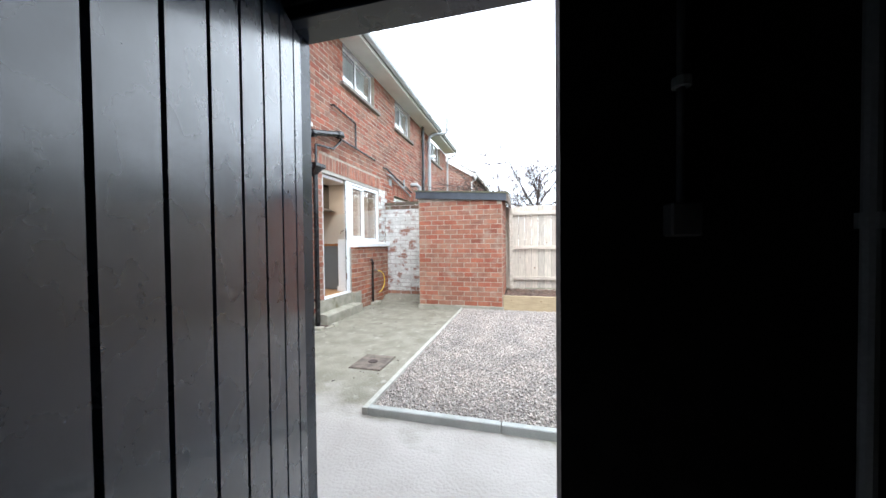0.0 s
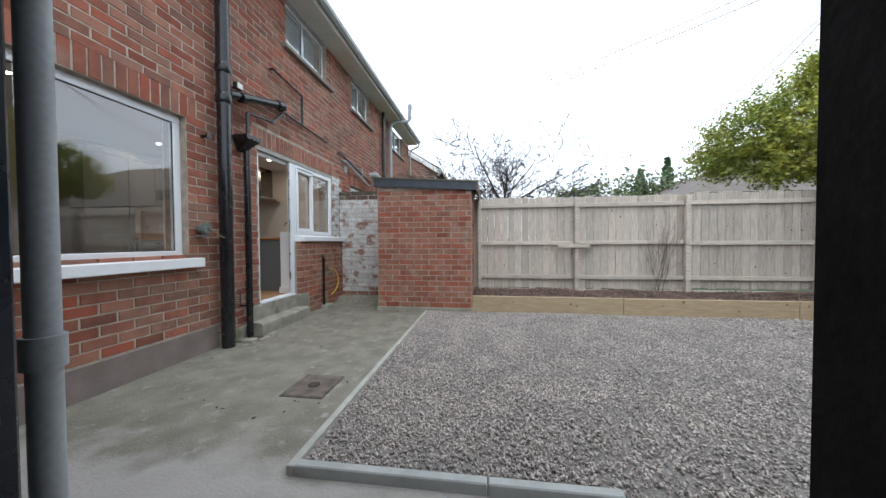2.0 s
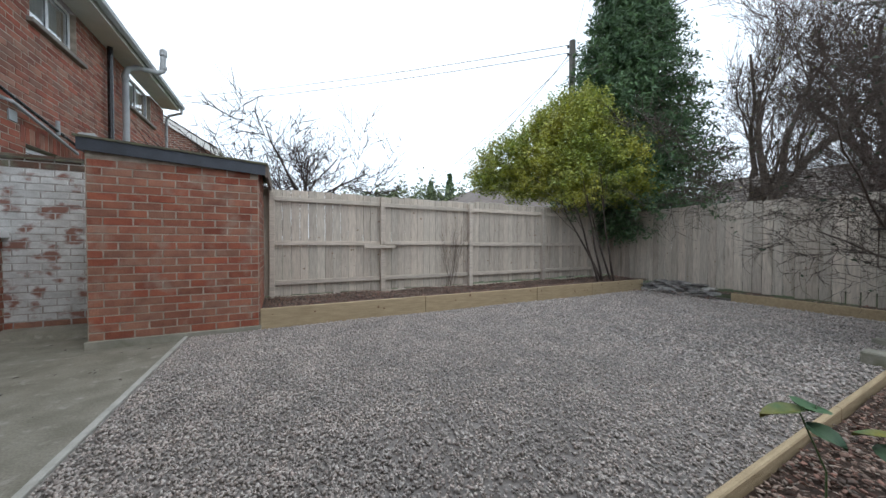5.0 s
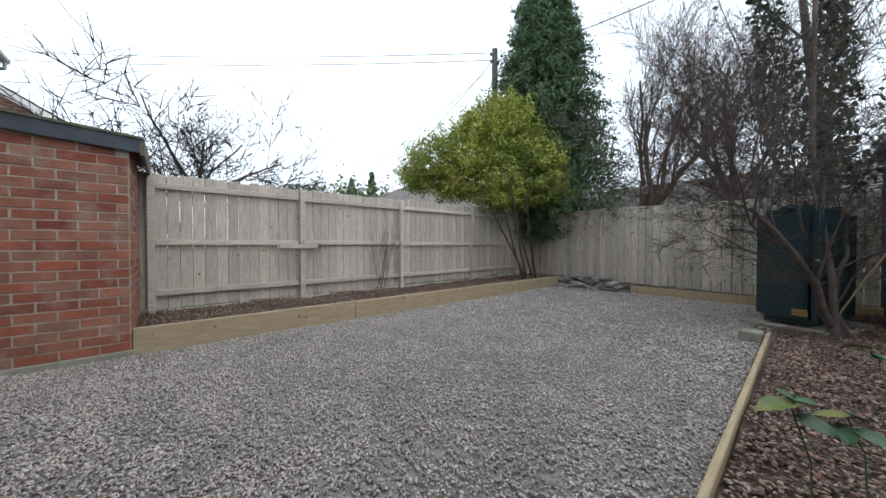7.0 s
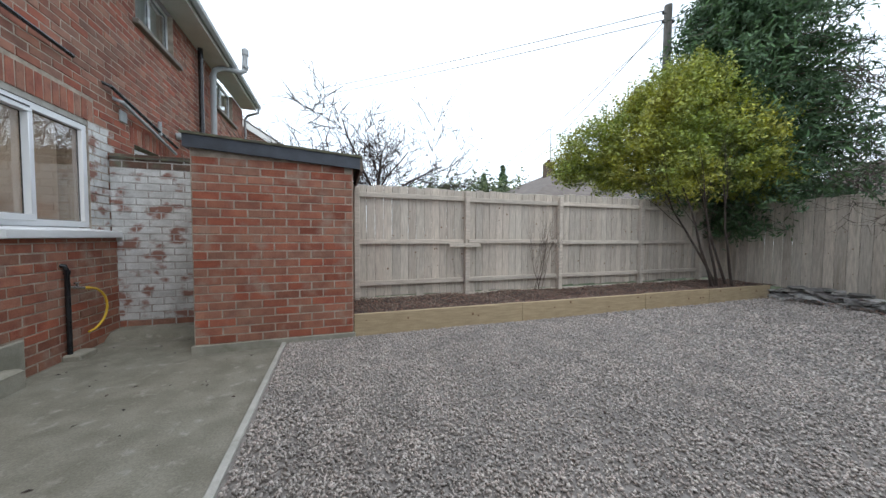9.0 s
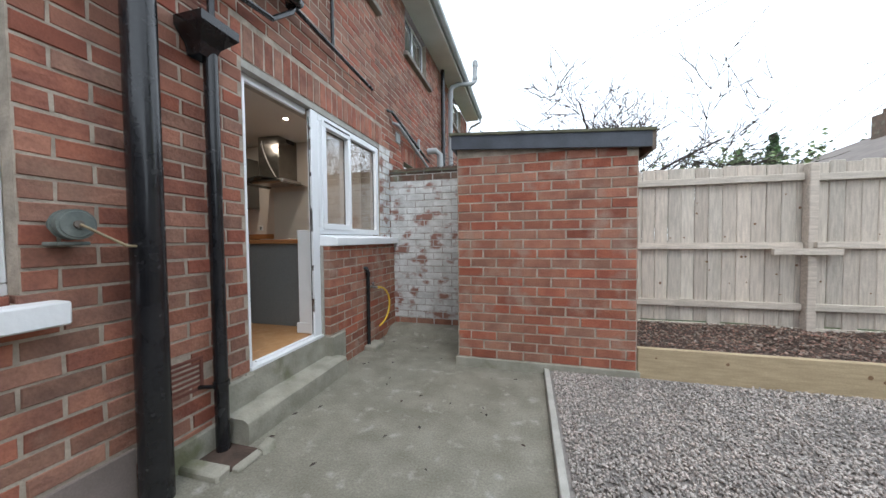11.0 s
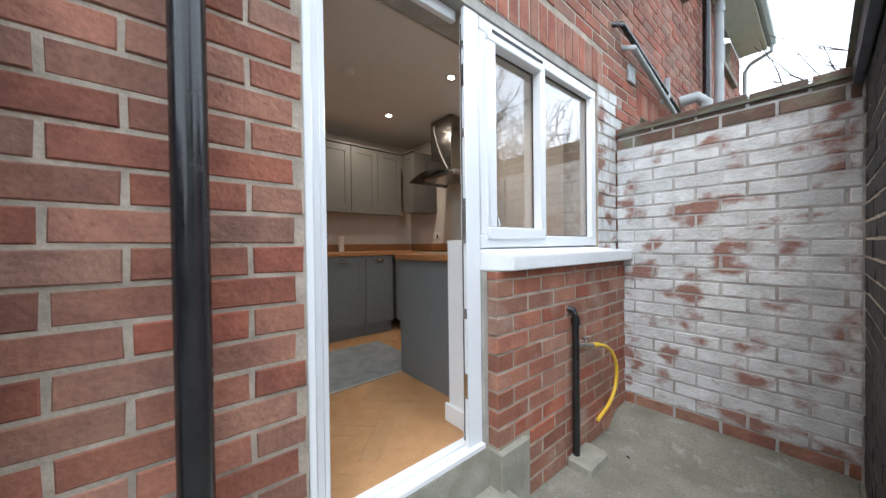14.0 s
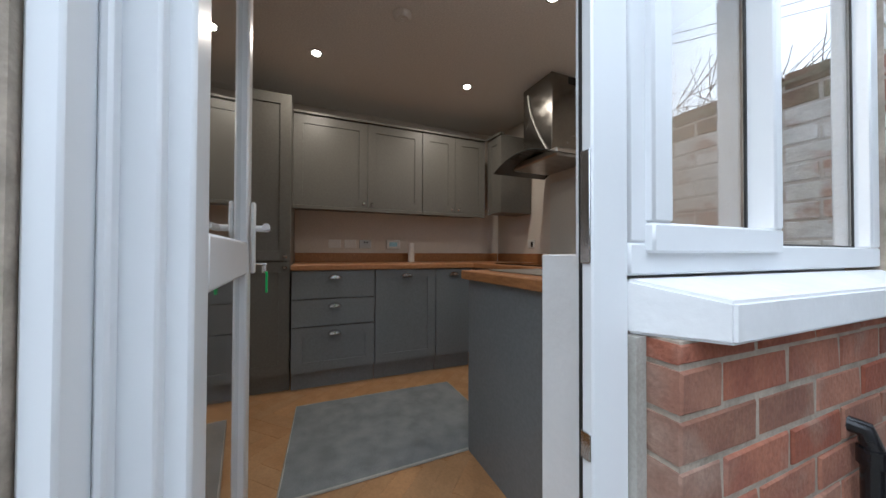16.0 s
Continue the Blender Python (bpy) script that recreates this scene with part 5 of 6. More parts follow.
chips = []
for x0, x1, y0, y1, z, n in ((1.6, 6.2, 0.6, 2.46, 0.088, 22000), (6.2, 8.8, 1.0, 2.7, 0.088, 4500), (0.66, 9.2, 6.67, 7.77, 0.264, 15000), (8.9, 9.2, 1.5, 6.6, 0.185, 1200), (8.2, 8.85, 5.0, 6.6, 0.1, 300)):
    a, b = scatter(x0, x1, y0, y1, n)
    h = np.array([0.04 * noise.noise(Vector((p * 1.5, q * 1.5, 0))) for p, q in zip(a, b)])
    chips.append(np.stack([a, b, z + h + rs.uniform(0, 0.012, n)], 1))
chips = np.concatenate(chips)
tagged(shapes_mesh("bark_chips", chips, rs.uniform(0.007, 0.021, len(chips)), CHIP, seed=4, thin=True), "brown bark chips over the planting beds", "bark chips", kind="stuff")
for n in range(60):
    x, y = (random.uniform(-2.0, -0.25), random.uniform(3.2, 7.4)) if n < 48 else (random.uniform(0.2, 3), random.uniform(3.2, 6))
    s = random.uniform(0.008, 0.022)
    bm = bmesh.new()
    q = [bm.verts.new(c) for c in ((-s, 0, 0), (0, -s * 0.5, 0.004), (s, 0, 0.001), (0, s * 0.5, 0.005))]
    t2 = [bm.verts.new(v.co + Vector((0, 0, 0.002))) for v in q]
    bm.faces.new(q[::-1])
    bm.faces.new(t2)
    for k in range(4):
        bm.faces.new((q[k], q[(k + 1) % 4], t2[(k + 1) % 4], t2[k]))
    ob = part("fallen_leaf", bm, LEAF_LITTER)
    ob.location = (x, y, 0.001 if n < 48 else 0.065)
    ob.rotation_euler = (0, 0, random.uniform(0, 6))
    tagged(ob, "small dark curled fallen leaf on the concrete" if n < 48 else "small dark curled fallen leaf on the gravel", "leaf", "fallen leaves")

# stacked slate edge between the two sleeper runs
rocks = thing("stacked_slate", "low dry stack of dark flat slates at the bed corner", "stone edging", (8.8, 5.75, 0))
for row in range(6):
    y = 5.05 + (row % 2) * 0.13 + (0.12 if row > 3 else 0)
    while y < 6.56 - 0.05 * row:
        w = random.uniform(0.12, 0.40)
        h = random.uniform(0.035, 0.062)
        bm = boxes((-0.13, 0.13, -w / 2, w / 2, 0, h))
        bmesh.ops.subdivide_edges(bm, edges=[e for e in bm.edges if abs(e.verts[0].co.y - e.verts[1].co.y) > 0.05], cuts=2)
        for v in bm.verts:
            v.co += Vector((random.uniform(-0.035, 0.035), random.uniform(-0.012, 0.012), random.uniform(-0.01, 0.01)))
            if abs(v.co.y) > w * 0.4:
                v.co.x *= random.uniform(0.5, 1.0)
                v.co.z = h / 2 + (v.co.z - h / 2) * random.uniform(0.3, 0.8)
        ob = part("slate", bm, SLATE, rocks)
        ob.location = (0.0 + row * 0.025 + random.uniform(-0.05, 0.05), y + w / 2 - 5.75, 0.02 + row * 0.05 + random.uniform(-0.004, 0.008))
        ob.rotation_euler = (random.uniform(-0.09, 0.09), random.uniform(-0.12, 0.12), random.uniform(-0.35, 0.35))
        y += w + random.uniform(-0.02, 0.05)

# ---- oil tank ----
tank = thing("oil_tank", "dark green plastic heating oil tank standing on concrete slabs", "oil tank", (6.82, 2.16, 0.1))
tank.rotation_euler = (0, 0, radians(-20))
bm = boxes((0, 1.05, 0, 0.62, 0.02, 1.5))
bmesh.ops.bevel(bm, geom=bm.edges[:], offset=0.09, segments=4, affect="EDGES")
smooth_part("shell", bm, TANK, tank)
for a, b in ((-0.012, 0.0), (1.05, 1.062)):
    part("panel", boxes((a, b, 0.12, 0.5, 0.2, 0.55), (a, b, 0.12, 0.5, 0.7, 1.35), bevel=0.003), TANK, tank)
part("strap", boxes((-0.02, 0.05, -0.015, 0.05, 0.1, 1.53), (-0.02, 1.07, 0.27, 0.35, 1.5, 1.53), bevel=0.01), TANK, tank)
smooth_part("cap", tubes(([(0.5, 0.3, 1.5), (0.5, 0.3, 1.56)], 0.12), ([(0.15, 0.3, 1.5), (0.15, 0.3, 1.55)], 0.06), seg=20), TANK, tank)
part("label", boxes((-0.016, -0.012, 0.08, 0.22, 0.15, 0.23)), YELLOW_LABEL, tank, "small yellow label with unreadable lines")
for k in range(3):
    part("bar", boxes((-0.018, -0.0162, 0.09, 0.21, 0.165 + k * 0.02, 0.173 + k * 0.02)), CABLE, tank)
slabs = thing("tank_base", "grey concrete slab base below the oil tank", "slab", (6.75, 2.1, 0))
slabs.rotation_euler = (0, 0, radians(-20))
part("slab", boxes((-0.08, 0.55, -0.1, 0.8, 0.03, 0.1), (0.556, 1.2, -0.1, 0.8, 0.03, 0.1), bevel=0.008), CONCRETE_STEP, slabs)
tagged(part("clay_block", boxes((5.85, 6.05, 2.56, 2.75, 0.03, 0.16), bevel=0.012), CONCRETE_STEP, None, "mossy concrete block at the end of the edging"), category="block")
latch = thing("fence_bolts", "two black gate bolts on the side fence", "bolt", (9.2, 3.2, 1.4))
for z in (0.0, 0.28):
    part("bolt", boxes((-0.03, 0.035, -0.16, 0.1, z, z + 0.035), bevel=0.004), CABLE, latch)


# ---- trees ----
# dark bark tone; for the privet stems it includes the shade under the crown
BARK_DEEP = material("dark bark with crown shade", (0.11, 0.085, 0.07), (0.07, 0.055, 0.045), 9, 0.9, 0.6, 40)


class Wood:
    twig = 0.0022

    def __init__(self):
        self.v, self.f, self.tips = [], [], []

    def limb(self, pts, radii, seg):
        base = len(self.v)
        for i, p in enumerate(pts):
            d = (pts[min(i + 1, len(pts) - 1)] - pts[max(i - 1, 0)]).normalized()
            s = d.orthogonal().normalized()
            u = d.cross(s)
            for k in range(seg):
                a = 6.2832 * k / seg
                self.v.append(p + (s * math.cos(a) + u * math.sin(a)) * radii[i])
        for i in range(len(pts) - 1):
            for k in range(seg):
                a, b = base + i * seg + k, base + i * seg + (k + 1) % seg
                self.f += [a, b, b + seg, a + seg]

    def grow(self, r, p, d, length, rad, depth, spread=0.7, up=0.15, kids=3, wob=0.25, first=0.3):
        pts, radii, dirs = [p.copy()], [rad], [d.copy()]
        steps = 5 if depth > 1 else 4
        for i in range(steps):
            d = (d + Vector((r.gauss(0, wob), r.gauss(0, wob), r.gauss(0, wob) + up)) * 0.5).normalized()
            p = p + d * length / steps
            pts.append(p.copy())
            radii.append(rad * (1 - 0.6 * (i + 1) / steps))
            dirs.append(d.copy())
        self.limb(pts, radii, 8 if rad > 0.04 else 5 if rad > 0.012 else 3)
        if depth == 0:
            self.tips += pts[1:]
            return
        for k in range(kids):
            t = first + (1 - first) * (k + r.random()) / kids
            i = min(int(t * steps), steps)
            side = Vector((r.gauss(0, 1), r.gauss(0, 1), r.gauss(0, 0.6))).normalized()
            nd = (dirs[i] + side * spread).normalized()
            self.grow(r, pts[i], nd, length * r.uniform(0.5, 0.75), max(radii[i] * 0.42, self.twig), depth - 1, spread, up, kids, wob, 0.15)

    def mesh(self, name, mat, parent, at):
        ob = fast_mesh(name, np.array([tuple(q - at) for q in self.v]), self.f, 4, mat)
        ob.parent = parent
        return ob


def leaves(name, pts, size, mat, parent, at, seed, per=1, spread=0.05, droop=0.0, long=1.6):
    r2 = np.random.RandomState(seed)
    pts = np.repeat(np.array([tuple(p) for p in pts]), per, axis=0)
    n = len(pts)
    pts = pts + r2.normal(0, spread, (n, 3)) - np.array(tuple(at))
    a = r2.normal(0, 1, (n, 3))
    a[:, 2] = a[:, 2] * 0.5 - droop
    a /= np.linalg.norm(a, axis=1)[:, None]
    b = np.cross(a, r2.normal(0, 1, (n, 3)))
    b /= np.linalg.norm(b, axis=1)[:, None]
    c = np.cross(a, b)
    s = (size * r2.uniform(0.6, 1.3, n))[:, None]
    v = np.stack([pts - a * s * long / 2, pts + b * s * 0.5 + c * s * 0.12, pts + a * s * long / 2, pts - b * s * 0.5 + c * s * 0.12], 1)
    ob = fast_mesh(name, v.reshape(-1, 3), np.arange(4 * n), 4, mat)
    ob.parent = parent
    return ob


def bare_tree(name, label, at, stems, mat, seed, depth=4, spread=0.75, up=0.1, kids=3, wob=0.3, leaf=None, first=0.3, twig=0.0022):
    """stems: start offset, direction, length, radius."""
    t = thing(name, label, "tree", at)
    r = random.Random(seed)
    origin, ends = Vector(at), []
    for k, (off, d, length, rad) in enumerate(stems):
        w = Wood()
        w.twig = twig
        w.grow(r, origin + Vector(off), Vector(d).normalized(), length, rad, depth, spread, up, kids, wob, first)
        w.mesh("limb" if k else "trunk", mat, t, origin)
        ends += w.tips
    if leaf:
        m, size, share = leaf
        tips = [p for p in ends if r.random() < share]
        leaves("foliage", tips, size, m, t, origin, seed, 1, 0.03)
    return t


bare_tree("bare_apple_tree", "bare spreading fruit tree behind the back fence", (1.35, 10.2, 0), [((0, 0, 0), (0, 0, 1), 2.3, 0.1), ((0, 0, 2.0), (0.1, 0.1, 1), 1.2, 0.045), ((0, 0, 1.9), (-1, -0.1, 0.22), 2.2, 0.038), ((0, 0, 2.0), (-0.9, 0.2, 0.5), 2.1, 0.036), ((0, 0, 1.9), (1, 0.2, 0.15), 2.2, 0.038), ((0, 0, 2.1), (0.8, -0.4, 0.5), 1.7, 0.032), ((0, 0, 2.0), (-0.6, 0.7, 0.4), 1.8, 0.032), ((0, 0, 2.2), (-0.45, -0.4, 0.7), 1.8, 0.032), ((0, 0, 2.2), (0.3, 0.5, 0.7), 1.5, 0.03)], BARK_DARK, 5, 3, 0.85, 0.02, 6, 0.22, None, 0.12, 0.0075)
bare_tree("leaning_fruit_tree", "leaning bare fruit tree with several stems and dense reddish twigs", (6.66, 1.98, 0.05),
          [((0, 0, 0), (-0.15, 0.5, 1), 1.8, 0.05), ((-0.08, 0.05, 0), (-0.4, 0.62, 1), 2.0, 0.043), ((0.1, -0.05, 0), (0.15, 0.2, 1), 1.8, 0.04), ((0.15, 0.05, 0), (0.4, 0.1, 1), 1.8, 0.035), ((-0.3, 0.5, 1.1), (-0.7, 0.75, 0.8), 1.9, 0.014), ((-0.5, 0.7, 1.3), (-0.5, 0.1, 0.9), 1.8, 0.013), ((0.0, 0.6, 1.4), (0.1, 0.8, 0.9), 1.9, 0.013), ((0.05, 0.3, 1.2), (-0.3, 0.1, 1), 2.0, 0.014), ((0.1, 0.2, 1.5), (0.4, -0.3, 1), 1.9, 0.013)],
          BARK_DEEP, 11, 5, 0.9, 0.1, 4, 0.36, (IVY, 0.03, 0.02), 0.22, 0.0028)
bare_tree("pollarded_tree", "old pollarded tree with thick stumps and fine bare shoots", (11.0, 5.2, 0),
          [((0, 0, 0), (0.05, -0.1, 1), 2.6, 0.2), ((0, -0.1, 2.3), (-0.2, 0.35, 1), 2.4, 0.09), ((0, -0.2, 2.2), (0.0, -0.7, 0.9), 2.6, 0.09), ((0, -0.3, 2.4), (0.1, -0.2, 1), 2.8, 0.07), ((0, 0.1, 2.8), (-0.2, 0.1, 1), 2.8, 0.06)],
          BARK, 21, 4, 0.65, 0.2, 5, 0.3, (SHRUB_LEAF, 0.04, 0.02), 0.15, 0.0042)
bare_tree("pollarded_tree", "old pollarded tree with reddish bare shoots beyond the side fence", (11.6, 3.4, 0),
          [((0, 0, 0), (0, 0.1, 1), 2.6, 0.18), ((0, 0.1, 2.3), (-0.2, 0.6, 1), 2.5, 0.08), ((0, 0.1, 2.3), (0.0, -0.5, 1), 2.6, 0.07), ((0, 0.1, 2.4), (-0.3, 0, 1), 3.0, 0.07), ((0, 0.3, 2.5), (-0.2, 0.2, 1), 2.8, 0.05)],
          BARK_PURPLE, 22, 4, 0.65, 0.18, 6, 0.3, None, 0.15, 0.0045)
r = random.Random(31)
ivy = thing("ivy_tree", "tall tree trunk wrapped in dark ivy beyond the fence", "tree", (9.8, 2.0, 0))
w = Wood()
for off, d, q in (((0, 0, 0), (0.05, 0, 1), 0.13), ((0.1, -0.2, 1.0), (0.1, -0.35, 1), 0.1), ((0, 0.1, 1.5), (0, 0.15, 1), 0.05)):
    w.grow(r, Vector((9.8, 2.0, 0)) + Vector(off), Vector(d).normalized(), 6.5, q, 4, 0.6, 0.25, 5, 0.15, 0.3)
w.mesh("trunk", BARK, ivy, Vector((9.8, 2.0, 0)))
pts = []
for k in range(7000):
    z = r.uniform(0.8, 6.8)
    a, q = r.uniform(0, 6.283), (0.22 + 0.3 * abs(noise.noise(Vector((z * 1.2, 0, 3)))) + (0.5 if z < 2.6 else 0)) * r.random() ** 0.4
    stem = r.choice((0, 0, 1, 2))
    cx, cy = (9.85 + 0.03 * z, 2.0) if stem == 0 else (9.9 + 0.08 * z, 1.85 - 0.24 * z * 0.8) if stem == 1 else (9.75, 2.1 + 0.13 * z)
    pts.append((cx + q * math.cos(a), cy + q * math.sin(a), z))
leaves("ivy", pts, 0.085, IVY, ivy, (9.8, 2.0, 0), 5, 1, 0.03, 0.3, 1.1)

# the tall conifer in the corner: whorls of drooping sprays
con = thing("conifer", "tall dark green conical conifer in the fence corner", "tree", (9.7, 7.65, 0.0))
w = Wood()
base = Vector((9.7, 7.65, 0.0))
w.limb([base, base + Vector((0, 0, 4)), base + Vector((0.05, 0, 10.6))], [0.14, 0.09, 0.02], 8)
r = random.Random(41)
sprays = []
for k in range(2600):
    t = (k + r.random()) / 2600
    z = 1.7 + 9.7 * t
    reach = min(0.33 * (11.6 - z), 2.45) * (0.62 + 0.55 * abs(noise.noise(Vector((k * 0.13, 0, 1)))) + 0.25 * r.random())
    if z < 2.5:
        reach *= 0.6
    a = r.uniform(0, 6.283)
    tip = base + Vector((math.cos(a) * reach, math.sin(a) * reach, z - 0.25 - 0.22 * reach))
    root = base + Vector((0, 0, z - 0.25))
    mid = root.lerp(tip, 0.6) + Vector((0, 0, 0.12))
    if k % 3 == 0:
        w.limb([root, mid, tip], [0.016, 0.01, 0.004], 3)
    for i in range(50):
        u = 0.3 + 0.75 * r.random()
        p = root.lerp(mid, u / 0.6) if u < 0.6 else mid.lerp(tip, (u - 0.6) / 0.4)
        sprays.append(p + Vector((r.gauss(0, 0.05), r.gauss(0, 0.05), r.gauss(0, 0.05) - 0.03)))
w.mesh("trunk", BARK, con, base)
leaves("crown", sprays, 0.034, CONIFER, con, base, 9, 1, 0.04, 0.7, 4.5)

# the yellow green shrub leaning over the fence
sh = thing("privet_shrub", "large yellow green privet shrub with bare lower stems", "shrub", (7.9, 6.95, 0.25))
base = Vector((7.9, 6.95, 0.25))
w = Wood()
r = random.Random(51)
for k in range(5):
    w.grow(r, base + Vector((r.uniform(-0.25, 0.35), r.uniform(-0.15, 0.2), 0)), Vector((-0.35 + r.uniform(-0.25, 0.35), r.uniform(-0.2, 0.2), 1)).normalized(), 2.2, 0.03, 2, 0.5, 0.2, 3, 0.15, 0.7)
w.mesh("trunk", BARK_DEEP, sh, base)
pts = []
lobes = [((7.7, 7.6, 3.8), 1.3), ((6.9, 8.2, 3.4), 1.1), ((6.2, 8.7, 3.2), 0.85), ((5.75, 8.9, 2.9), 0.5), ((8.6, 7.2, 3.3), 1.05), ((7.9, 7.0, 2.9), 0.95), ((7.2, 7.3, 2.8), 0.85), ((7.9, 7.6, 4.6), 0.65), ((7.2, 8.0, 4.2), 0.6), ((8.9, 6.9, 2.6), 0.7), ((6.6, 8.3, 2.8), 0.7)]
for (cx, cy, cz), q in lobes:
    for k in range(int(170 * q * q) + 20):
        v = Vector((r.gauss(0, 1), r.gauss(0, 1), r.gauss(0, 1))).normalized() * q * r.uniform(0.5, 1.08)
        c = Vector((cx, cy, cz)) + Vector((v.x, v.y * 0.85, v.z * 0.85))
        d = (v.normalized() + Vector((0, 0, 0.5))).normalized()
        for i in range(62):
            pts.append(c + d * r.uniform(-0.14, 0.16) + Vector((r.gauss(0, 0.06), r.gauss(0, 0.06), r.gauss(0, 0.05))))
leaves("crown", pts, 0.036, SHRUB_LEAF, sh, base, 12, 1, 0.02, -0.1, 1.7)
r = random.Random(61)
climb = thing("bare_climber", "dry leafless climber against the back fence", "climber", (4.0, 7.7, 0.28))
w = Wood()
for k in range(6):
    w.grow(r, Vector((4.0 + r.uniform(-0.15, 0.15), 7.66, 0.28)), Vector((r.uniform(-0.4, 0.4), -0.03, 1)).normalized(), 0.9, 0.006, 2, 0.5, 0.2, 4, 0.2)
w.mesh("trunk", BARK, climb, Vector((4.0, 7.7, 0.28)))
# plants at the near edge of the bark bed
def broad_leaf(size, cup):
    """A leaf along its own x, folded on the midrib and drooping to the tip."""
    bm = bmesh.new()
    rows = []
    for k in range(9):
        t = k / 8
        w = 0.36 * math.sin(math.pi * t ** 0.8) ** 0.8 if 0 < t < 1 else 0.004
        w *= 1 + 0.07 * (k % 2)
        rows.append([bm.verts.new((t * size, w * size * u, size * (cup * abs(u) - 0.25 * t * t))) for u in (-1, -0.5, 0, 0.5, 1)])
    for a, b in zip(rows, rows[1:]):
        for k in range(4):
            bm.faces.new((a[k], b[k], b[k + 1], a[k + 1]))
    return bm


r = random.Random(77)
for (px, py, pz), mix in (((2.52, 2.26, 0.60), 3), ((2.92, 2.12, 0.47), 4), ((2.6, 1.75, 0.42), 3), ((3.6, 1.2, 0.40), 4), ((5.2, 1.9, 0.3), 4)):
    low = thing("broad_leaved_seedling", "low broad leaved plant with yellowing leaves in the bark bed", "plant", (px + 0.05, py - 0.06, 0.08), "seedlings in the bark bed")
    part("stem", tubes(([(0, 0, -0.03), (0.02, 0.01, (pz - 0.08) * 0.6), (-0.05, 0.06, pz - 0.08)], 0.003), seg=6), LEAF_STEM, low)
    for k in range(mix):
        ob = smooth_part("leaf", broad_leaf(r.uniform(0.1, 0.15), 0.12), LEAF_YELLOW if k == 1 else LEAF_GREEN, low)
        ob.location = (-0.05 + r.uniform(-0.02, 0.02), 0.06 + r.uniform(-0.02, 0.02), pz - 0.08 - 0.05 * (k // 2))
        ob.rotation_euler = (r.uniform(-0.3, 0.3), r.uniform(-0.1, 0.25), k * 6.283 / mix + r.uniform(-0.4, 0.4))

# ---- corner of the neighbouring timber shed, beside the tank ----
timber = thing("timber_shed", "dark brown weathered timber shed beside the oil tank", "shed", (7.75, 0.9, 0))
part("body", boxes((-0.35, 1.4, -1.6, 0.62, 0.0, 2.3)), BOARD_DARK, timber)
part("post", boxes((-0.45, -0.355, 0.55, 0.65, 0.0, 2.4), bevel=0.006), BOARD_DARK, timber)
for k in range(15):
    part("board", boxes((-0.375, -0.352, -1.6 + k * 0.142, -1.6 + k * 0.142 + 0.132, 0.05, 2.3), bevel=0.004), BOARD_DARK, timber)
part("roof", boxes((-0.55, 1.5, -1.7, 0.75, 2.42, 2.47), bevel=0.004), FELT, timber, "mossy felted roof edge")
smooth_part("gutter", tubes(([(-0.6, -1.7, 2.38), (-0.6, 0.8, 2.34)], 0.055), seg=14), BARK, timber, "weathered brown eaves gutter")
tagged(part("garden_cane", tubes(([(6.7, 2.1, 0.12), (6.72, 1.85, 0.7), (6.75, 1.6, 1.25)], 0.011), seg=8), STRIP_TAN, None, "pale bamboo cane leaning beside the oil tank"), category="cane")

# ---- beyond the fences ----
pole = thing("telegraph_pole", "grey wooden telegraph pole with insulators", "pole", (9.5, 9.45, 0))
smooth_part("shaft", tubes(([(0, 0, 0), (0, 0, 7.9)], [0.13, 0.1]), seg=14), POLE, pole)
for z, s in ((7.65, -1), (7.4, -1), (7.5, 1)):
    smooth_part("insulator", tubes(([(0, 0, z), (s * 0.2, 0, z)], 0.012), ([(s * 0.2, 0, z - 0.04), (s * 0.2, 0, z + 0.05)], 0.03)), CABLE, pole)


def span(a, b, sag, r):
    a, b = Vector(a), Vector(b)
    return [a.lerp(b, k / 12) - Vector((0, 0, sag * 4 * (k / 12) * (1 - k / 12))) for k in range(13)]


for a, b, sag, q in (((9.3, 9.45, 7.7), (-6, 27, 9.9), 0.25, 0.011), ((9.3, 9.45, 7.45), (-6, 27, 9.5), 0.25, 0.011), ((9.7, 9.45, 7.6), (12.0, -3, 8.6), 0.5, 0.014), ((9.5, 9.4, 7.6), (9.4, 24, 2.5), 0.5, 0.012), ((9.5, 9.4, 7.4), (7.0, 22, 3.2), 0.4, 0.01), ((9.5, 9.4, 7.8), (9.9, 7.5, 14), 0.0, 0.006)):
    tagged(part("overhead_wire", tubes((span(a, b, sag, q), q), seg=5), CABLE, None, "dark overhead wire running from the telegraph pole"), category="wire", group="overhead wires")


def tiles(bm, corner, along, slope, n_along, n_up, lift=0.02):
    c, u, v = Vector(corner), Vector(along) / n_along, Vector(slope) / n_up
    nrm = u.cross(v).normalized()
    if nrm.z < 0:
        nrm = -nrm
    for j in range(n_up):
        for i in range(n_along):
            p = c + u * i + v * j
            q = [p + nrm * lift * 1.6, p + u * 0.97 + nrm * lift * 1.6, p + u * 0.97 + v * 1.05 + nrm * lift * 0.4, p + v * 1.05 + nrm * lift * 0.4]
            vs = [bm.verts.new(k) for k in q]
            lo = [bm.verts.new(k - nrm * lift * 1.2) for k in q]
            bm.faces.new(vs)
            bm.faces.new((vs[0], lo[0], lo[1], vs[1]))
            bm.faces.new((vs[1], lo[1], lo[2], vs[2]))
            bm.faces.new((vs[3], lo[3], lo[0], vs[0]))


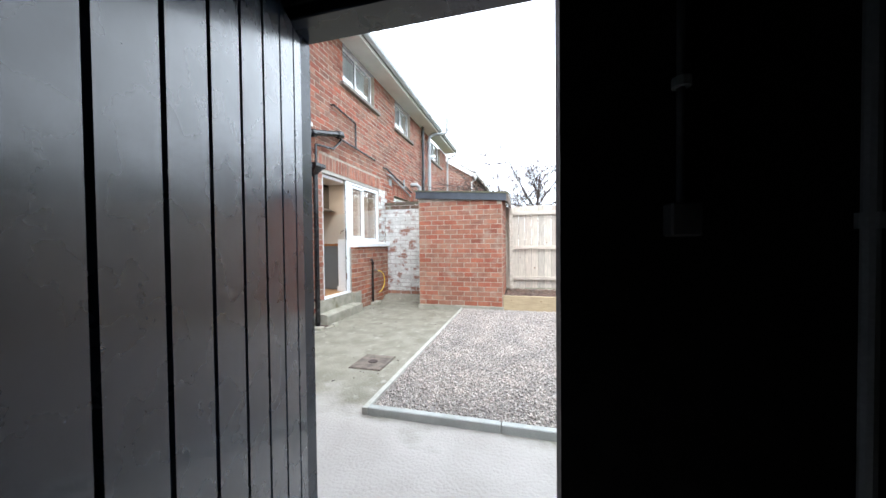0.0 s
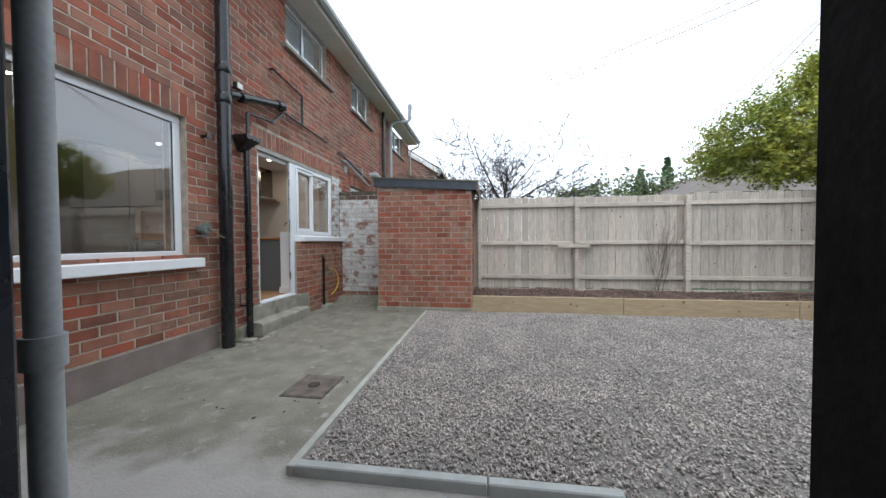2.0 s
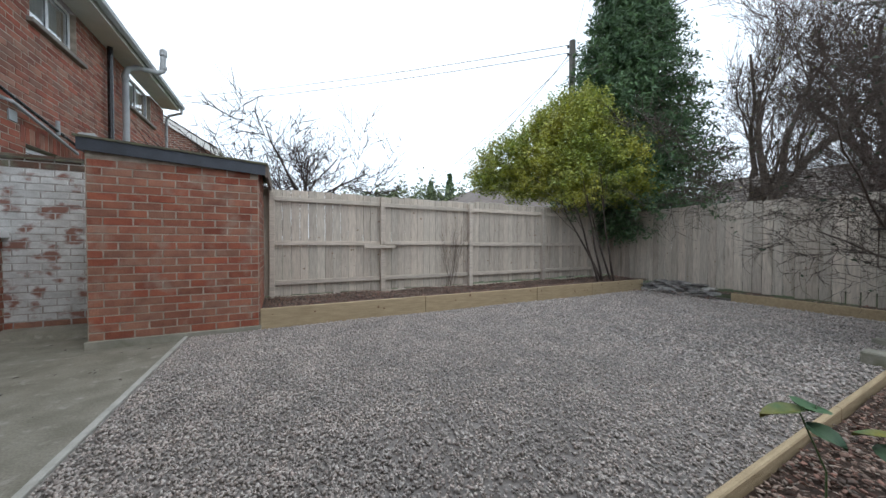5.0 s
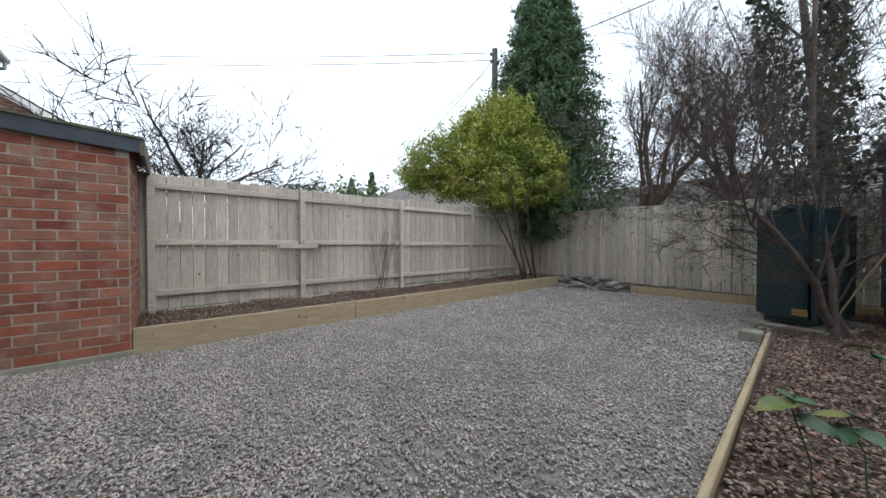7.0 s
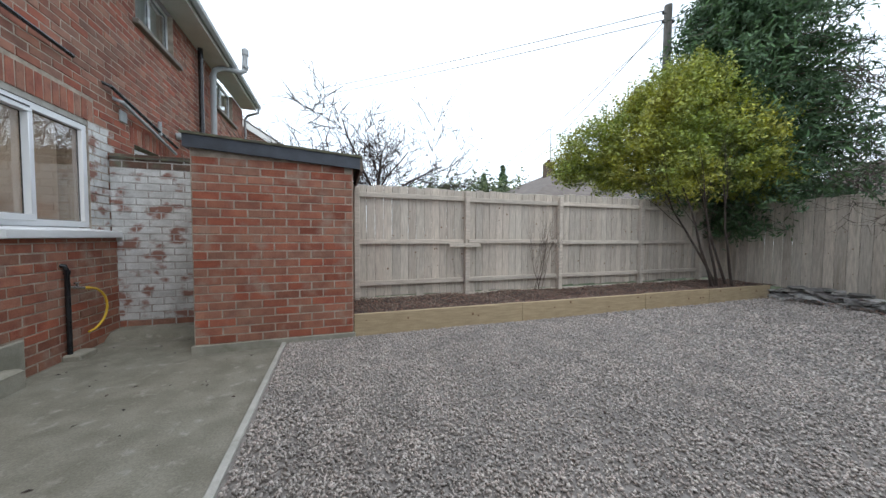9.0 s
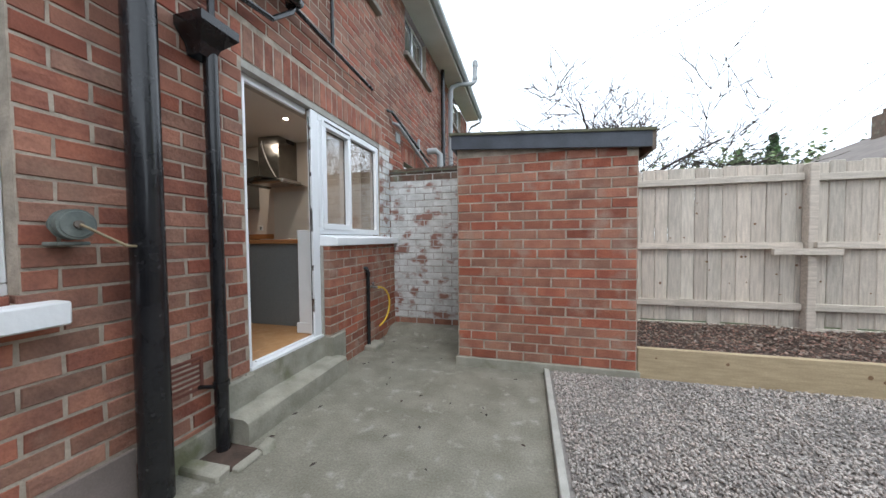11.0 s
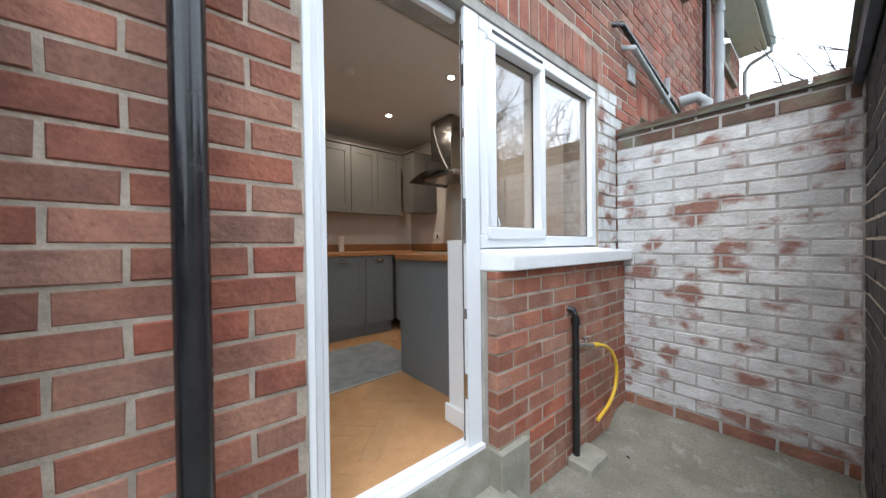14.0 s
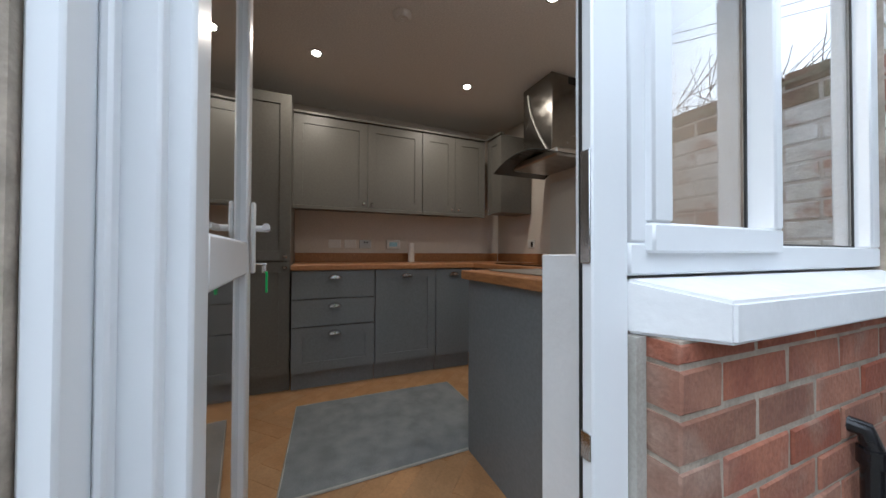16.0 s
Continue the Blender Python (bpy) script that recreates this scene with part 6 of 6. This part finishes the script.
ROOF_BROWN = material("grey brown roof tile", (0.20, 0.17, 0.145), (0.15, 0.125, 0.11), 2, 0.85, 0.3, 20, vary="island", amount=0.15)
bung = thing("bungalow", "low bungalow with a long grey brown tiled roof", "house", (13.2, 3, 0))
at = bung.location
part("wall", local(boxes((13.6, 20, -4, 8.2, 0, 2.4)), at), PLASTER, bung)
bm = bmesh.new()
tiles(bm, (13.2, -4.4, 2.25), (0, 12.9, 0), (3.8, 0, 1.5), 44, 14)
tiles(bm, (20.8, -4.4, 2.25), (0, 12.9, 0), (-3.8, 0, 1.5), 30, 10)
part("roof", local(bm, at), ROOF_BROWN, bung, "long tiled roof slope")
bm = bmesh.new()
bm.faces.new([bm.verts.new(c) for c in ((13.2, 8.2, 2.2), (20.8, 8.2, 2.2), (17.0, 8.2, 3.73))])
part("gable", local(bm, at), PLASTER, bung)
part("gutter", local(tubes(([(13.15, -4.4, 2.2), (13.15, 8.5, 2.2)], 0.05)), at), PLASTIC_WHITE, bung)
hip = thing("hipped_house", "distant brown hipped roof house with a small chimney and aerial", "house", (19, 23, 0))
at = hip.location
part("wall", local(boxes((10.6, 30, 17.4, 29, 0, 3.3)), at), BRICK_SHEET, hip)
bm = bmesh.new()
e = [Vector(c) for c in ((9.8, 16.6, 3.3), (31, 16.6, 3.3), (31, 29.8, 3.3), (9.8, 29.8, 3.3), (18.6, 23.2, 7.1), (23.0, 23.2, 7.1))]
vs = [bm.verts.new(c) for c in e]
for q in ((0, 1, 5, 4), (1, 2, 5), (2, 3, 4, 5), (3, 0, 4), (3, 2, 1, 0)):
    bm.faces.new([vs[i] for i in q])
part("roof", local(bm, at), ROOF_BROWN, hip)
chim = part("chimney", local(boxes((15.6, 16.2, 23, 23.6, 5.0, 6.9)), at), BRICK_DARK, hip)
part("chimney_pot", local(tubes(([(15.9, 23.3, 6.9), (15.9, 23.3, 7.15)], 0.12)), at), BRICK_DARK, chim)
part("aerial", local(tubes(([(15.9, 23.1, 6.9), (15.9, 23.1, 9.4)], 0.02), ([(14.8, 23.1, 9.2), (16.0, 23.1, 9.4)], 0.015)), at), CABLE, hip)
nb = thing("neighbour_house", "red brick neighbouring house with a white verge on its gable", "house", (-4, 22, 0))
at = nb.location
bm = bmesh.new()
prof = [(-1.95, 0), (-1.95, 5.25), (-5.7, 7.6), (-9.5, 5.25), (-9.5, 0)]
for y in (18.5, 29.0):
    bm.faces.new([bm.verts.new((x, y, z)) for x, z in prof])
box(bm, -9.5, -1.95, 18.6, 28.9, 0, 5.2)
part("wall", local(bm, at), BRICK_SHEET, nb)
bm = bmesh.new()
tiles(bm, (-1.65, 18.3, 5.17), (0, 11, 0), (-4.05, 0, 2.53), 30, 12)
tiles(bm, (-9.75, 18.3, 5.17), (0, 11, 0), (4.05, 0, 2.53), 10, 6)
part("roof", local(bm, at), ROOF_TILE, nb)
bm = bmesh.new()
a = [Vector((-1.62, 18.27, 5.1)), Vector((-5.7, 18.27, 7.66)), Vector((-9.8, 18.27, 5.1))]
for p, q in zip(a, a[1:]):
    vs = [bm.verts.new(c) for c in (p, q, q + Vector((0, 0, -0.26)), p + Vector((0, 0, -0.26)))]
    bm.faces.new(vs)
    bm.faces.new([bm.verts.new(v.co + Vector((0, 0.06, 0))) for v in vs])
part("verge", local(bm, at), PLASTIC_WHITE, nb, "white verge boards")
part("gutter", local(tubes(([(-1.6, 18.3, 5.12), (-1.6, 29, 5.12)], 0.07), ([(-1.6, 18.4, 5.1), (-1.62, 18.4, 4.9), (-1.9, 18.45, 4.7), (-1.9, 18.45, 0)], 0.04)), at), PLASTIC_WHITE, nb)

r = random.Random(71)
for k in range(3, 13):
    x, y = 2.0 + k * 1.5 + r.uniform(-0.4, 0.4), 27 + r.uniform(-2, 2)
    h = r.uniform(4.9, 6.1)
    bush = thing("distant_bush", "distant garden bush with an uneven top seen over the fence", "bush", (x, y, 0), "distant bushes")
    w = Wood()
    for i in range(3):
        w.grow(r, Vector((x, y, 0)), Vector((r.uniform(-0.4, 0.4), r.uniform(-0.2, 0.2), 1)).normalized(), h * 0.75, 0.05, 2, 0.7, 0.2, 4, 0.2)
    w.mesh("trunk", BARK, bush, Vector((x, y, 0)))
    leaves("crown", w.tips + [Vector((x + r.gauss(0, 0.7), y + r.gauss(0, 0.5), h * r.uniform(0.4, 0.95))) for _ in range(350)], 0.16, FAR_GREEN, bush, (x, y, 0), k, 3, 0.16)
for x, y, h, wd in ((15.7, 30, 8.0, 2.1), (13.2, 29, 6.9, 1.7)):
    fir = thing("distant_fir", "small distant fir tree with a pointed top", "tree", (x, y, 0), "distant firs")
    part("trunk", tubes(([(0, 0, 0), (0, 0, h)], [0.15, 0.03]), seg=6), BARK, fir)
    pts = []
    for i in range(1500):
        t = r.random() ** 0.8
        layer = 0.55 + 0.45 * ((t * 9) % 1)
        a, q = r.uniform(0, 6.283), wd * (1 - t) * layer * r.uniform(0.6, 1)
        pts.append((x + q * math.cos(a), y + q * math.sin(a), h * (0.2 + 0.8 * t) - 0.1 * q))
    leaves("crown", pts, 0.2, CONIFER, fir, (x, y, 0), 3, 1, 0.05, 0.3, 2)

# herringbone boards
planks = {}
wd, ln = 0.09, 0.36
q = math.sqrt(0.5)
for name, rot in (("a", 45), ("b", -45)):
    bm = boxes((-ln / 2 + 0.0006, ln / 2 - 0.0006, -wd / 2 + 0.0006, wd / 2 - 0.0006, -0.012, 0), bevel=0.001)
    me = bpy.data.meshes.new("plank")
    bm.to_mesh(me)
    bm.free()
    me.materials.append(OAK_FLOOR_OBJECT)
    planks[name] = me
for i in range(-40, 40):
    for j in range(-8, 9):
        for name, rot, ox, oy in (("a", 0, 0, 0), ("b", 90, (wd - ln) / 2, (wd + ln) / 2)):
            lx, ly = i * wd + j * ln + ox, i * wd - j * ln + oy
            x, y = -3.35 + (lx - ly) * q, 5.4 + (lx + ly) * q
            if -4.4 < x < -2.46 and 4.5 < y < 6.9 and not (x > -2.72 and y > 5.9):
                ob = new("plank", planks[name])
                ob.parent = floor_kitchen
                ob.location = (x, y, FLOOR)
                ob.rotation_euler = (0, 0, radians(45 + rot))

# ---- bricks, last ----
hole_list = list(HOLES.values()) + SOLDIERS
near_house = lambda u, z: 3.9 < u + HOUSE_Y0 < 6.0 and 0.3 < z < 2.1
spots = brick_spots(0, HOUSE_Y1 - HOUSE_Y0, 0.0, HOUSE_TOP, [(a - HOUSE_Y0, b - HOUSE_Y0, c, d) for a, b, c, d in hole_list], PITCH, COURSE, 0.012)
spots = [s for s in spots if not (s[0] + HOUSE_Y0 > 5.0 and s[0] + HOUSE_Y0 < 6.36 and s[1] < 0.36) and not (s[0] + HOUSE_Y0 < 4.6 and s[1] < 0.26) and not (abs(s[0] + HOUSE_Y0 - 4.81) < 0.1 and 0.42 < s[1] < 0.6)]
white_jamb = [s for s in spots if 7.33 < s[0] + HOUSE_Y0 < 7.66 and 1.3 < s[1] < 2.53]
spots = [s for s in spots if not (6.1 < s[0] + HOUSE_Y0 < 7.66 and s[1] < 1.24)]
spots = [s for s in spots if s not in white_jamb]
lay(spots, (FACE, HOUSE_Y0, 0), 90, (BRICK, BRICK_FAR), wall_house, near_house)
lay(white_jamb, (FACE, HOUSE_Y0, 0), 90, (BRICK_WHITE, BRICK_WHITE), wall_house, lambda u, z: True)
short = brick_spots(0, 1.54, 0.0, 1.225, [], PITCH, COURSE, 0.012, 1)
pier = [s for s in brick_spots(0, 1.54, 0.0, 1.225, [], PITCH, COURSE, 0.012, 1) if s[2] > 0.02 and s[1] < 1.17 and not (s[0] < 0.22 and s[1] < 0.36)]
pier += [(s[0], 1.1985, s[2], 0.038) for s in short if s[2] > 0.02 and s[1] > 1.17]
for z in {s[1] for s in pier}:
    k = min((s[0], n) for n, s in enumerate(pier) if s[1] == z)[1]
    s = pier[k]
    left = s[0] - s[2] / 2
    if z > 0.36 and left > 0.002:
        pier[k] = (s[0] - left / 2, z, s[2] + left, s[3])
lay(pier, (-2.14, 6.115, 0), 90, (BRICK_SHED, BRICK_FAR), wall_dwarf, lambda u, z: True)
for a, b, c, d in SOLDIERS:
    n = int((b - a) / 0.0925)
    row = [((i + 0.5) * (b - a) / n, (c + d) / 2, round((b - a) / n - 0.011, 3), d - c - 0.008) for i in range(n)]
    lay(row, (FACE, a, 0), 90, (BRICK, BRICK_FAR), wall_house, lambda u, z, a=a: 5 < a < 6)
spots = [s for s in brick_spots(0, 1.604, 0.09, 2.2, [], PITCH, COURSE, 0.012, 1) if s[1] + 0.045 < 2.165 - 0.056 * s[0] and s[2] > 0.05]
lay(spots, (-0.992, 6.6, 0), 0, (BRICK_SHED, BRICK_FAR), shed, lambda u, z: True)
# the outhouse end towards the house is laid in near black brick
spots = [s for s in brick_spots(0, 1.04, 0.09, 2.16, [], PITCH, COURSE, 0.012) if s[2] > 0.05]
lay(spots, (-1.0, 7.65, 0), -90, (BRICK_BLACK, BRICK_BLACK), shed, lambda u, z: True)
lay(spots, (0.62, 6.61, 0), 90, (BRICK_SHED, BRICK_FAR), shed, lambda u, z: z < 2.0)
spots = brick_spots(0, 1.2, 0.0, 2.26, [], PITCH, COURSE, 0.012)
lay([s for s in spots if 0.2 < s[1] < 2.12], (-2.2, 7.65, 0), 0, (BRICK_WHITE, BRICK_WHITE), wall_yard, lambda u, z: True)
lay([s for s in spots if s[1] <= 0.2], (-2.2, 7.65, 0), 0, (BRICK, BRICK), wall_yard, lambda u, z: True)
lay([s for s in spots if s[1] >= 2.12], (-2.2, 7.65, 0), 0, (BRICK_DARK, BRICK_DARK), wall_yard, lambda u, z: True)
